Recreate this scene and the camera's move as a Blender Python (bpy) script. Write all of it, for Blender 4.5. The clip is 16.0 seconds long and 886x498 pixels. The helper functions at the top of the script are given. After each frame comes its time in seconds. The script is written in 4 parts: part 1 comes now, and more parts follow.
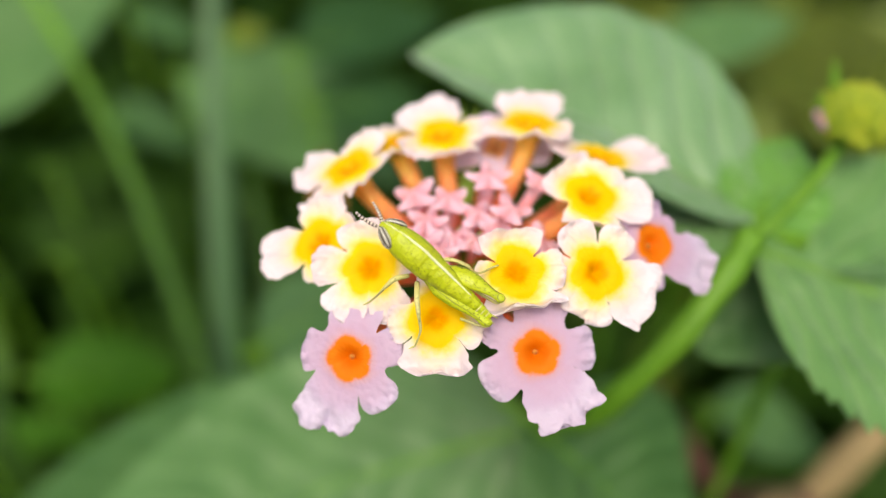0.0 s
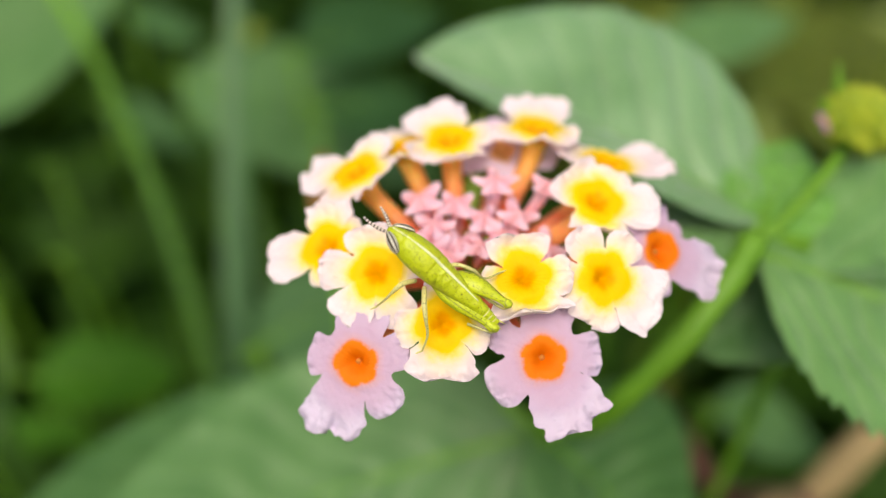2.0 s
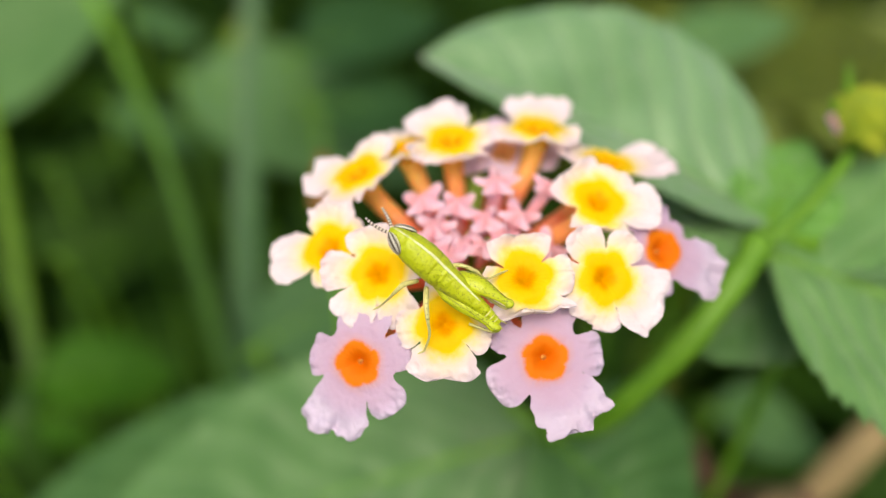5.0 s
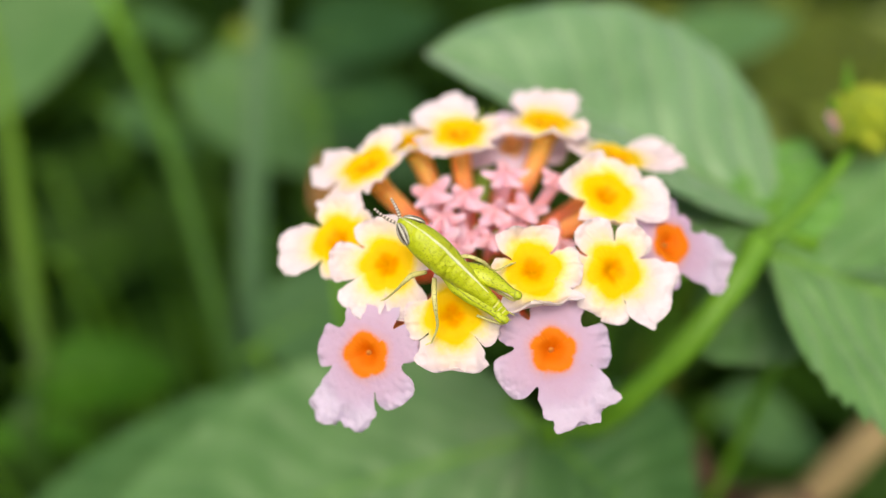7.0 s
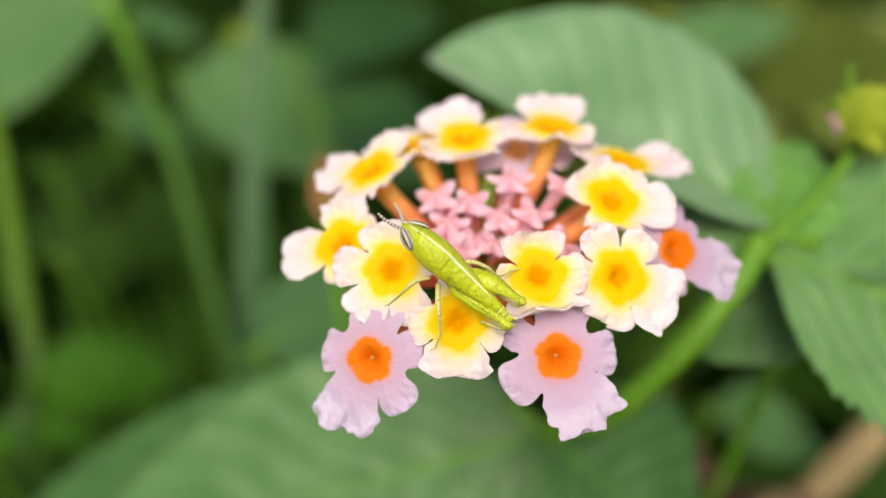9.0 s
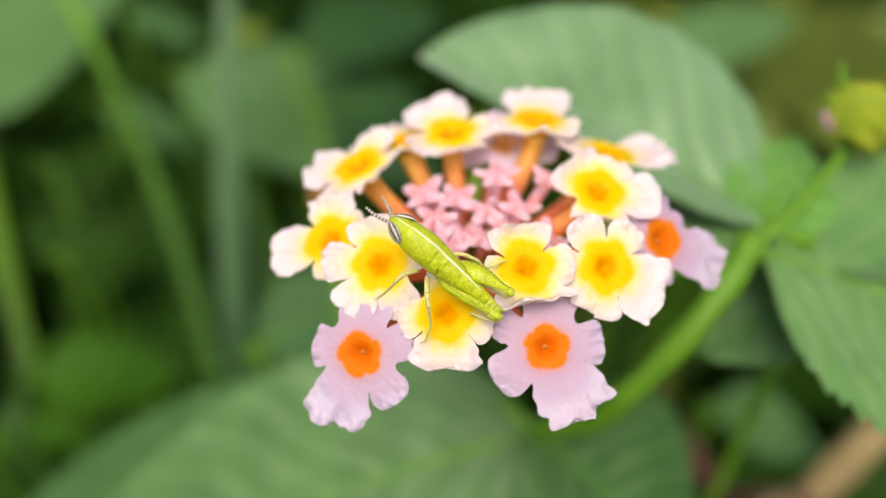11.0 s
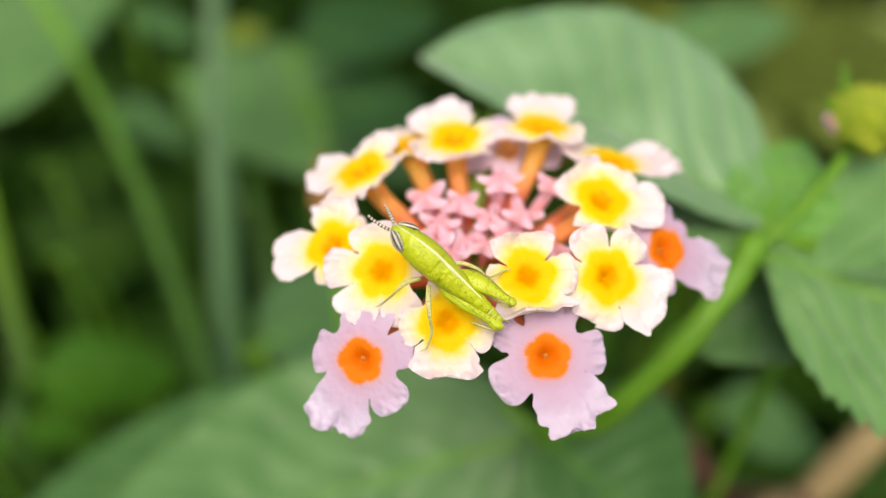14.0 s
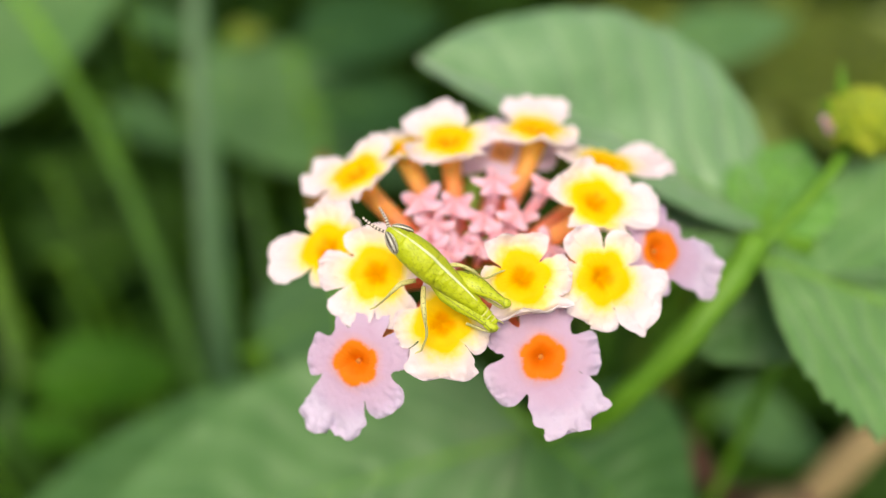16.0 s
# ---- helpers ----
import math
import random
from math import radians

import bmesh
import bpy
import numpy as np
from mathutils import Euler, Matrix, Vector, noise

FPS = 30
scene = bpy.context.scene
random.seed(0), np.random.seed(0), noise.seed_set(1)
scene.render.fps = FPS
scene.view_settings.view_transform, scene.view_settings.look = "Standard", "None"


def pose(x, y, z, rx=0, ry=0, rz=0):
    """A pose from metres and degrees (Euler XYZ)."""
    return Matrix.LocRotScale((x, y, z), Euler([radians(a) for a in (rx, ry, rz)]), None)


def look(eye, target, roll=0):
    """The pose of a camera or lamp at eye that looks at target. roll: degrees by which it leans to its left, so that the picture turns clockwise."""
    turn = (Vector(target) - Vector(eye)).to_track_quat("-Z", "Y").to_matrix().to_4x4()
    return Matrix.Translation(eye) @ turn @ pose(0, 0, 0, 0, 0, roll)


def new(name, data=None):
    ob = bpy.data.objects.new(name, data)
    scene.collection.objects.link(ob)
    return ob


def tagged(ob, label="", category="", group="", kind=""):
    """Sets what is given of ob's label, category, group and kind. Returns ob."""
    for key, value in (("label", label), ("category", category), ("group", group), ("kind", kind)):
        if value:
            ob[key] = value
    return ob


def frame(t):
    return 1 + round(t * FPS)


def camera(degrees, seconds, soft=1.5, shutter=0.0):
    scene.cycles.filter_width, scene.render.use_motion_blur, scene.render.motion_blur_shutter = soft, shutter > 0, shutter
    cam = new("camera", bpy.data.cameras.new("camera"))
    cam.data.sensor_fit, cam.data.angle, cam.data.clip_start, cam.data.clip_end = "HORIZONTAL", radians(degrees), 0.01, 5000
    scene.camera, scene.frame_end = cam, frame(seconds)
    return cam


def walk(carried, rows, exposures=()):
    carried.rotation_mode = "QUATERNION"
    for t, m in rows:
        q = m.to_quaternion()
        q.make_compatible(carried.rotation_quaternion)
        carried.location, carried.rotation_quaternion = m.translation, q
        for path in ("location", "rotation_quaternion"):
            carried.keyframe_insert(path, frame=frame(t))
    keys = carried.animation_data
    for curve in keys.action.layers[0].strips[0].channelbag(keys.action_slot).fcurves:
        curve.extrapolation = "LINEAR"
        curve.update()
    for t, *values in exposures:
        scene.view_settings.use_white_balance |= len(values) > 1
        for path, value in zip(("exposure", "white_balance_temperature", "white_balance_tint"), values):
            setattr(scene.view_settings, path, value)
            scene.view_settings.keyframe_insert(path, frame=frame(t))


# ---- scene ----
# Working frame: millimetres to the right, up and towards the lens from the point of sharpest focus, which stands
# 0.42 m above the soil; the lens looks down at it by 42 degrees from 52 mm away.
VIEW = pose(0, 0, 0.42, 48, 0, 0)
cam = camera(62.0, 16.0, soft=0.4)
cam.data.dof.use_dof = True
cam.data.dof.focus_distance = 0.0512
cam.data.dof.aperture_fstop = 9.4
EYE = VIEW @ pose(0, 0, 0.052)
walk(cam, [(0.0, EYE), (16.0, EYE)], exposures=[(0.0, 0.56, 7200, 5.5), (2.0, 0.52, 7200, 5.5), (8.5, 0.51, 7200, 5.5), (12.0, 0.56, 7200, 5.5), (16.0, 0.58, 7200, 5.5)])

# ---- daylight under a thin, bright cloud cover ----
SUN_UP, SUN_ROUND = 61.0, 192.0
world = bpy.data.worlds.new("overcast_sky")
scene.world = world
world.use_nodes = True
sky = world.node_tree.nodes.new("ShaderNodeTexSky")
sky.sky_type, sky.sun_disc = "NISHITA", False
sky.sun_elevation, sky.sun_rotation = radians(SUN_UP), radians(SUN_ROUND)
sky.air_density, sky.dust_density, sky.ozone_density = 0.8, 4.0, 0.4
world.node_tree.links.new(sky.outputs[0], world.node_tree.nodes["Background"].inputs[0])
world.node_tree.nodes["Background"].inputs[1].default_value = 0.13
sun_data = bpy.data.lights.new("sun", "SUN")
sun_data.energy, sun_data.angle, sun_data.color = 1.45, radians(25), (1.0, 0.95, 0.88)
sun = new("sun", sun_data)
TOWARD_SUN = Vector((math.sin(radians(SUN_ROUND)) * math.cos(radians(SUN_UP)), math.cos(radians(SUN_ROUND)) * math.cos(radians(SUN_UP)), math.sin(radians(SUN_UP))))
sun.matrix_world = look(TOWARD_SUN * 2, (0, 0, 0))


# ---- material kit ----
def nodes_of(name):
    m = bpy.data.materials.new(name)
    m.use_nodes = True
    t = m.node_tree
    t.nodes.clear()
    return m, t, t.nodes.new("ShaderNodeOutputMaterial")


def add(t, kind, values=(), **props):
    n = t.nodes.new(kind)
    for k, v in props.items():
        setattr(n, k, v)
    for k, v in values:
        if isinstance(v, bpy.types.NodeSocket):
            t.links.new(v, n.inputs[k])
        else:
            n.inputs[k].default_value = v
    return n


def calc(t, op, a, b=0.0, clamp=False):
    return add(t, "ShaderNodeMath", [(0, a), (1, b)], operation=op, use_clamp=clamp).outputs[0]


def ramp(t, fac, stops):
    n = add(t, "ShaderNodeValToRGB", [(0, fac)])
    e = n.color_ramp.elements
    while len(e) < len(stops):
        e.new(0.5)
    for el, (p, c) in zip(e, stops):
        el.position, el.color = p, (*c, 1)
    return n.outputs[0]


def mix(t, fac, a, b, blend="MIX"):
    n = add(t, "ShaderNodeMix", data_type="RGBA", blend_type=blend)
    for k, v in ((0, fac), (6, a), (7, b)):
        if isinstance(v, bpy.types.NodeSocket):
            t.links.new(v, n.inputs[k])
        else:
            n.inputs[k].default_value = v if k == 0 else (*v, 1)
    return n.outputs[2]


def noise_tex(t, scale, detail=3.0, where=None):
    v = [("Scale", scale), ("Detail", detail)]
    v.append(("Vector", where if where else add(t, "ShaderNodeTexCoord").outputs["Object"]))
    return add(t, "ShaderNodeTexNoise", v).outputs[0]


def finish(t, out, colour, rough, bump=None, strength=0.2, dist=0.0002, see_through=0.0, gloss=0.35, through_tint=None, down=0.0):
    """Principled surface, with part of the light passing through thin tissue."""
    b = add(t, "ShaderNodeBsdfPrincipled", [("Base Color", colour), ("Roughness", rough), ("Specular IOR Level", gloss), ("Sheen Weight", down), ("Sheen Roughness", 0.5)])
    if bump:
        bn = add(t, "ShaderNodeBump", [("Strength", strength), ("Distance", dist), ("Height", bump)])
        t.links.new(bn.outputs[0], b.inputs["Normal"])
    end = b.outputs[0]
    if see_through:
        tr = add(t, "ShaderNodeBsdfTranslucent", [("Color", through_tint if through_tint else colour)])
        end = add(t, "ShaderNodeMixShader", [(0, see_through), (1, end), (2, tr.outputs[0])]).outputs[0]
    t.links.new(end, out.inputs[0])
    return b


def petal_material(name, stops, reach, drawn):
    """Colour by the distance from the floret's throat, with a frayed border to the eye."""
    m, t, out = nodes_of(name)
    co = add(t, "ShaderNodeTexCoord").outputs["Object"]
    r = add(t, "ShaderNodeVectorMath", [(0, co)], operation="LENGTH").outputs["Value"]
    r = calc(t, "MULTIPLY", r, 1000.0 / reach)
    lane = calc(t, "SUBTRACT", calc(t, "MULTIPLY", add(t, "ShaderNodeSeparateXYZ", [(0, add(t, "ShaderNodeUVMap").outputs[0])]).outputs[0], 2.0), 1.0)
    r = calc(t, "MULTIPLY", r, calc(t, "ADD", 0.93, calc(t, "MULTIPLY", calc(t, "MULTIPLY", lane, lane), drawn)))
    wob = calc(t, "MULTIPLY", calc(t, "SUBTRACT", noise_tex(t, 650.0, 2.0, co), 0.5), 0.26)
    fine = calc(t, "MULTIPLY", calc(t, "SUBTRACT", noise_tex(t, 3500.0, 2.0, co), 0.5), 0.07)
    rr = calc(t, "ADD", calc(t, "ADD", r, wob), fine)
    c = ramp(t, rr, stops)
    rnd = add(t, "ShaderNodeObjectInfo").outputs["Random"]
    c = mix(t, calc(t, "MULTIPLY", noise_tex(t, 420.0, 3.0, co), calc(t, "ADD", 0.15, calc(t, "MULTIPLY", rnd, 0.25))), c, (0.93, 0.70, 0.71), "MULTIPLY")
    # fine veins that fan outwards
    w = add(t, "ShaderNodeTexWave", [("Vector", add(t, "ShaderNodeUVMap").outputs[0]), ("Scale", 1.6), ("Distortion", 6.0), ("Detail", 2.0)]).outputs[1]
    h = calc(t, "ADD", calc(t, "MULTIPLY", w, 0.10), noise_tex(t, 1500.0, 4.0, co))
    crumple = add(t, "ShaderNodeTexNoise", [("Vector", co), ("Scale", 900.0), ("Detail", 4.0), ("Distortion", 0.8)]).outputs[0]
    h = calc(t, "ADD", h, calc(t, "MULTIPLY", crumple, calc(t, "MULTIPLY", calc(t, "SUBTRACT", r, 0.4, True), 3.0)))
    finish(t, out, c, 0.57, h, 0.8, 0.00018, 0.36, 0.14)
    return m


def leaf_material(name, deep, light, vein, rows, gloss=0.4, rough=0.45, down=0.0):
    """Blade colour with paler side veins and midrib, laid out by the blade's own length and breadth."""
    m, t, out = nodes_of(name)
    uv = add(t, "ShaderNodeSeparateXYZ", [(0, add(t, "ShaderNodeUVMap").outputs[0])])
    across = calc(t, "ABSOLUTE", uv.outputs[1])
    s = calc(t, "MULTIPLY", calc(t, "SUBTRACT", uv.outputs[0], calc(t, "MULTIPLY", across, 0.26)), rows)
    tri = calc(t, "ABSOLUTE", calc(t, "SUBTRACT", calc(t, "FRACT", s), 0.5))
    v1 = calc(t, "SUBTRACT", 1.0, calc(t, "MULTIPLY", tri, 4.5), True)
    v2 = calc(t, "SUBTRACT", 1.0, calc(t, "MULTIPLY", across, 22.0), True)
    veins = calc(t, "MAXIMUM", v1, v2)
    co = add(t, "ShaderNodeTexCoord").outputs["Object"]
    n1 = noise_tex(t, 90.0, 4.0, co)
    n2 = noise_tex(t, 900.0, 3.0, co)
    c = mix(t, ramp(t, n1, [(0.3, (0, 0, 0)), (0.7, (1, 1, 1))]), deep, light)
    c = mix(t, calc(t, "MULTIPLY", n2, 0.35), c, (0.35, 0.5, 0.2), "MULTIPLY")
    c = mix(t, calc(t, "MULTIPLY", veins, 0.34), c, vein)
    rnd = add(t, "ShaderNodeObjectInfo").outputs["Random"]
    c = mix(t, calc(t, "MULTIPLY", rnd, 0.25), c, (0.7, 0.8, 0.4), "MULTIPLY")
    crinkle = add(t, "ShaderNodeTexVoronoi", [("Vector", co), ("Scale", 420.0)], feature="SMOOTH_F1").outputs["Distance"]
    h = calc(t, "ADD", calc(t, "ADD", crinkle, calc(t, "MULTIPLY", n2, 0.4)), calc(t, "MULTIPLY", veins, -0.7))
    finish(t, out, c, rough, h, 0.55, 0.0005, 0.2, gloss, mix(t, 0.5, c, (0.25, 0.5, 0.03)), down)
    return m


def plain_material(name, a, b, scale, rough=0.55, bump=0.25, see=0.0, gloss=0.35, detail=4.0):
    m, t, out = nodes_of(name)
    n = noise_tex(t, scale, detail)
    c = mix(t, ramp(t, n, [(0.32, (0, 0, 0)), (0.68, (1, 1, 1))]), a, b)
    c = mix(t, calc(t, "MULTIPLY", noise_tex(t, scale * 6, 3.0), 0.3), c, (0.4, 0.4, 0.35), "MULTIPLY")
    finish(t, out, c, rough, noise_tex(t, scale * 3, 4.0), bump, 0.5 / scale * 0.1, see, gloss)
    return m


def length_material(name, stops, rough=0.5, see=0.12, fleshy=0.0):
    """Colour that runs along a stalk or tube, by its own length."""
    m, t, out = nodes_of(name)
    u = add(t, "ShaderNodeSeparateXYZ", [(0, add(t, "ShaderNodeUVMap").outputs[0])]).outputs[0]
    n = noise_tex(t, 700.0, 3.0)
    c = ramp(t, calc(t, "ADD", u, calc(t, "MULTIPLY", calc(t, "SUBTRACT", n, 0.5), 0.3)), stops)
    c = mix(t, calc(t, "MULTIPLY", noise_tex(t, 2600.0, 3.0), 0.2), c, (0.75, 0.6, 0.55), "MULTIPLY")
    b = finish(t, out, c, rough, noise_tex(t, 2500.0, 3.0), 0.3, 0.0001, see, 0.3)
    if fleshy:
        b.inputs["Subsurface Weight"].default_value = fleshy
        b.inputs["Subsurface Radius"].default_value = (1.0, 0.55, 0.4)
        b.inputs["Subsurface Scale"].default_value = 0.0028
    return m


def speckled_material(name, ground, pale, dots, amount=0.5):
    """Insect cuticle: fresh green with small dark pits and a soft sheen."""
    m, t, out = nodes_of(name)
    co = add(t, "ShaderNodeTexCoord").outputs["Object"]
    c = mix(t, noise_tex(t, 500.0, 3.0, co), ground, pale)
    vor = add(t, "ShaderNodeTexVoronoi", [("Vector", co), ("Scale", 7200.0), ("Randomness", 1.0)])
    high = calc(t, "MULTIPLY", add(t, "ShaderNodeSeparateXYZ", [(0, co)]).outputs[2], 12.0)
    keep = calc(t, "GREATER_THAN", noise_tex(t, 900.0, 1.0, co), calc(t, "ADD", 1.0 - amount, high))
    dot = calc(t, "MULTIPLY", calc(t, "LESS_THAN", vor.outputs["Distance"], 0.23), keep)
    c = mix(t, calc(t, "MULTIPLY", dot, 0.78), c, dots)
    h = calc(t, "SUBTRACT", noise_tex(t, 2500.0, 3.0, co), calc(t, "MULTIPLY", dot, 0.6))
    finish(t, out, c, 0.40, h, 0.8, 0.00016, 0.15, 0.5)
    return m


CREAM = petal_material("cream_petal", [(0.0, (0.92, 0.36, 0.01)), (0.10, (0.94, 0.45, 0.005)), (0.22, (0.96, 0.62, 0.005)), (0.44, (0.96, 0.72, 0.008)), (0.53, (0.95, 0.82, 0.27)), (0.63, (0.94, 0.84, 0.68)), (0.78, (0.93, 0.83, 0.83)), (0.98, (0.93, 0.85, 0.89))], 4.4, 0.2)
PINK = petal_material("pink_petal", [(0.0, (0.80, 0.30, 0.02)), (0.08, (0.90, 0.20, 0.005)), (0.335, (0.90, 0.26, 0.01)), (0.405, (0.72, 0.46, 0.55)), (0.52, (0.68, 0.49, 0.66)), (0.8, (0.69, 0.56, 0.74)), (1.0, (0.75, 0.66, 0.82))], 4.4, 0.04)
# Paler copy of the pink petal, for the floret at the back.
PALE_PINK = petal_material("pale_pink_petal", [(0.0, (0.95, 0.55, 0.20)), (0.20, (0.96, 0.55, 0.22)), (0.28, (0.84, 0.68, 0.84)), (1.0, (0.88, 0.78, 0.95))], 4.4, 0.04)
TUBE = length_material("floret_tube", [(0.0, (0.92, 0.22, 0.15)), (0.5, (0.95, 0.26, 0.14)), (0.8, (1.0, 0.42, 0.12)), (1.0, (1.0, 0.58, 0.10))], 0.5, 0.0, 0.8)
BUD = length_material("bud_pink", [(0.0, (0.92, 0.34, 0.12)), (0.5, (0.95, 0.32, 0.22)), (0.72, (0.96, 0.38, 0.42)), (0.85, (0.96, 0.47, 0.58)), (1.0, (0.98, 0.62, 0.75))], 0.5, 0.12, 0.4)
POLLEN = plain_material("pollen", (0.42, 0.13, 0.02), (0.60, 0.25, 0.04), 3000.0, 0.7, 0.3)
STEM = plain_material("green_stem", (0.10, 0.26, 0.012), (0.15, 0.33, 0.025), 120.0, 0.5, 0.3, 0.1)
CALYX = plain_material("calyx_green", (0.16, 0.30, 0.03), (0.32, 0.42, 0.06), 600.0, 0.5, 0.3, 0.15)
BUDLET = plain_material("closed_bud", (0.22, 0.33, 0.015), (0.42, 0.47, 0.03), 500.0, 0.5, 0.3, 0.15)
# Shade between the crowded leaves is put into this near-black green.
UNDER = leaf_material("shaded_undergrowth_leaf", (0.008, 0.029, 0.002), (0.024, 0.064, 0.004), (0.04, 0.10, 0.01), 6.0, 0.12, 0.65)
PALE = leaf_material("pale_weed_leaf", (0.083, 0.19, 0.062), (0.128, 0.25, 0.094), (0.10, 0.22, 0.06), 6.0, 0.2, 0.55)
FRESH = leaf_material("fresh_weed_leaf", (0.024, 0.095, 0.004), (0.046, 0.14, 0.007), (0.07, 0.20, 0.02), 6.0, 0.12, 0.6)
OLIVE = leaf_material("olive_leaf", (0.14, 0.20, 0.03), (0.23, 0.29, 0.05), (0.2, 0.2, 0.05), 6.0)
OLIVE_WEED = leaf_material("olive_weed_leaf", (0.060, 0.090, 0.010), (0.10, 0.125, 0.018), (0.12, 0.14, 0.03), 6.0, 0.15, 0.6)
# Sky sheen is painted into LEAF, shade into MIDGREEN and DEEPGREEN.
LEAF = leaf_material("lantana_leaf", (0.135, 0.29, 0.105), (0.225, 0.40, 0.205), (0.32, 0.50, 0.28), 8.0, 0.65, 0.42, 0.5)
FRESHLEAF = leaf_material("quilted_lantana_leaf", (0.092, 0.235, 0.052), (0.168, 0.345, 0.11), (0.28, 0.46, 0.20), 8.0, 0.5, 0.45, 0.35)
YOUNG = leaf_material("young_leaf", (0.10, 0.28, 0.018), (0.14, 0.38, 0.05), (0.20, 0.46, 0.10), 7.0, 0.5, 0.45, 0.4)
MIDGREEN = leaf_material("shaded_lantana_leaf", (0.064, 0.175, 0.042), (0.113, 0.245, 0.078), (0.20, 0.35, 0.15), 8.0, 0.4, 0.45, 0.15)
DEEPGREEN = leaf_material("deep_shaded_lantana_leaf", (0.040, 0.125, 0.028), (0.075, 0.18, 0.050), (0.12, 0.26, 0.09), 8.0, 0.35, 0.5, 0.1)
# Dim weed green: the shade on these leaves is part of the colour.
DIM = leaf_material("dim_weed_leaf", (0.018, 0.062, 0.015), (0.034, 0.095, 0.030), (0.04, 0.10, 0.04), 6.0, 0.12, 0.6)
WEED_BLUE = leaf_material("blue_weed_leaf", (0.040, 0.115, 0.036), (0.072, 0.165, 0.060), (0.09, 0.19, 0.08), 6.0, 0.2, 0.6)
# Blade colours darken towards the foot; sunlit and shaded looks are painted in.
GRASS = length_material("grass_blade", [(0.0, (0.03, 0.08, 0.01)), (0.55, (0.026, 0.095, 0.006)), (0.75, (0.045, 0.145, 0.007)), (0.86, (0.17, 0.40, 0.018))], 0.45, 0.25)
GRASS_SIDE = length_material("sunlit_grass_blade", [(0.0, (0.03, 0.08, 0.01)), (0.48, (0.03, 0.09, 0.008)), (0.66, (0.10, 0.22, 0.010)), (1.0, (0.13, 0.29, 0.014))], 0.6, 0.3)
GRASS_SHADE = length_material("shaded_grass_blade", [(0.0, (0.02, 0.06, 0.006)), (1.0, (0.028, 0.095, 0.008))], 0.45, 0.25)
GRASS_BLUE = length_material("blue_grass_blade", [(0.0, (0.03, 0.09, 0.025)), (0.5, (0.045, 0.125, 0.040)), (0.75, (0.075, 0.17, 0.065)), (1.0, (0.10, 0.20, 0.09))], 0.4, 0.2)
SALLOW = leaf_material("sallow_leaf", (0.16, 0.24, 0.015), (0.24, 0.30, 0.02), (0.3, 0.35, 0.10), 6.0)
WITHERED = leaf_material("withered_leaf", (0.28, 0.12, 0.03), (0.38, 0.17, 0.05), (0.3, 0.18, 0.08), 6.0)
DRY = plain_material("dry_stalk", (0.20, 0.145, 0.06), (0.30, 0.22, 0.10), 60.0, 0.7, 0.4)
TWIG = plain_material("red_twig", (0.09, 0.035, 0.025), (0.16, 0.06, 0.04), 70.0, 0.65, 0.4)
SOIL = plain_material("soil", (0.013, 0.014, 0.005), (0.032, 0.034, 0.010), 14.0, 0.9, 0.8)
HOPPER = speckled_material("hopper_green", (0.42, 0.52, 0.008), (0.60, 0.64, 0.025), (0.04, 0.06, 0.008), 0.70)
HOPPER_LEG = speckled_material("hopper_leg", (0.58, 0.56, 0.14), (0.76, 0.69, 0.32), (0.06, 0.04, 0.02), 0.66)
HOPPER_PALE = plain_material("hopper_pale", (0.72, 0.74, 0.42), (0.85, 0.85, 0.62), 900.0, 0.4, 0.2)


def striped_material(name, a, b, bands, phase=0.0, share=0.42):
    m, t, out = nodes_of(name)
    u = add(t, "ShaderNodeSeparateXYZ", [(0, add(t, "ShaderNodeUVMap").outputs[0])]).outputs[0]
    f = calc(t, "FRACT", calc(t, "ADD", calc(t, "MULTIPLY", u, bands), phase))
    c = ramp(t, f, [(0.0, a), (share, a), (share + 0.12, b), (0.92, b)])
    finish(t, out, c, 0.35, noise_tex(t, 2500.0), 0.2, 0.00005, 0.0, 0.5)
    return m


EYE_STRIPES = striped_material("striped_eye", (0.09, 0.07, 0.05), (0.70, 0.68, 0.58), 3.5, 0.1, 0.58)
DARK_EDGE = plain_material("hopper_dark_edge", (0.20, 0.24, 0.03), (0.32, 0.34, 0.06), 2500.0, 0.5, 0.2)
DOT = plain_material("hopper_dot", (0.03, 0.035, 0.008), (0.06, 0.06, 0.015), 2500.0, 0.5, 0.2)
TAIL = plain_material("hopper_tail_ring", (0.60, 0.62, 0.16), (0.74, 0.74, 0.34), 2500.0, 0.45, 0.2)
FEELER = striped_material("banded_feeler", (0.09, 0.055, 0.05), (0.64, 0.56, 0.47), 8.0)


# ---- mesh kit ----
def mm(p):
    """A point of the working frame, in metres of the world."""
    return VIEW @ (Vector(p) * 0.001)


def link(name, verts, faces, material, parent=None, uvs=None, m=None, label=""):
    me = bpy.data.meshes.new(name)
    me.from_pydata([tuple(v) for v in verts], [], faces)
    if uvs is not None:
        lay = me.uv_layers.new(name="along")
        idx = np.empty(len(me.loops), dtype=np.int32)
        me.loops.foreach_get("vertex_index", idx)
        lay.data.foreach_set("uv", np.asarray(uvs, dtype=np.float32)[idx].ravel())
    me.polygons.foreach_set("use_smooth", [True] * len(me.polygons))
    me.materials.append(material)
    ob = new(name, me)
    if parent:
        ob.parent = parent
    if m is not None:
        ob.matrix_basis = m
    if label:
        tagged(ob, label=label)
    return ob


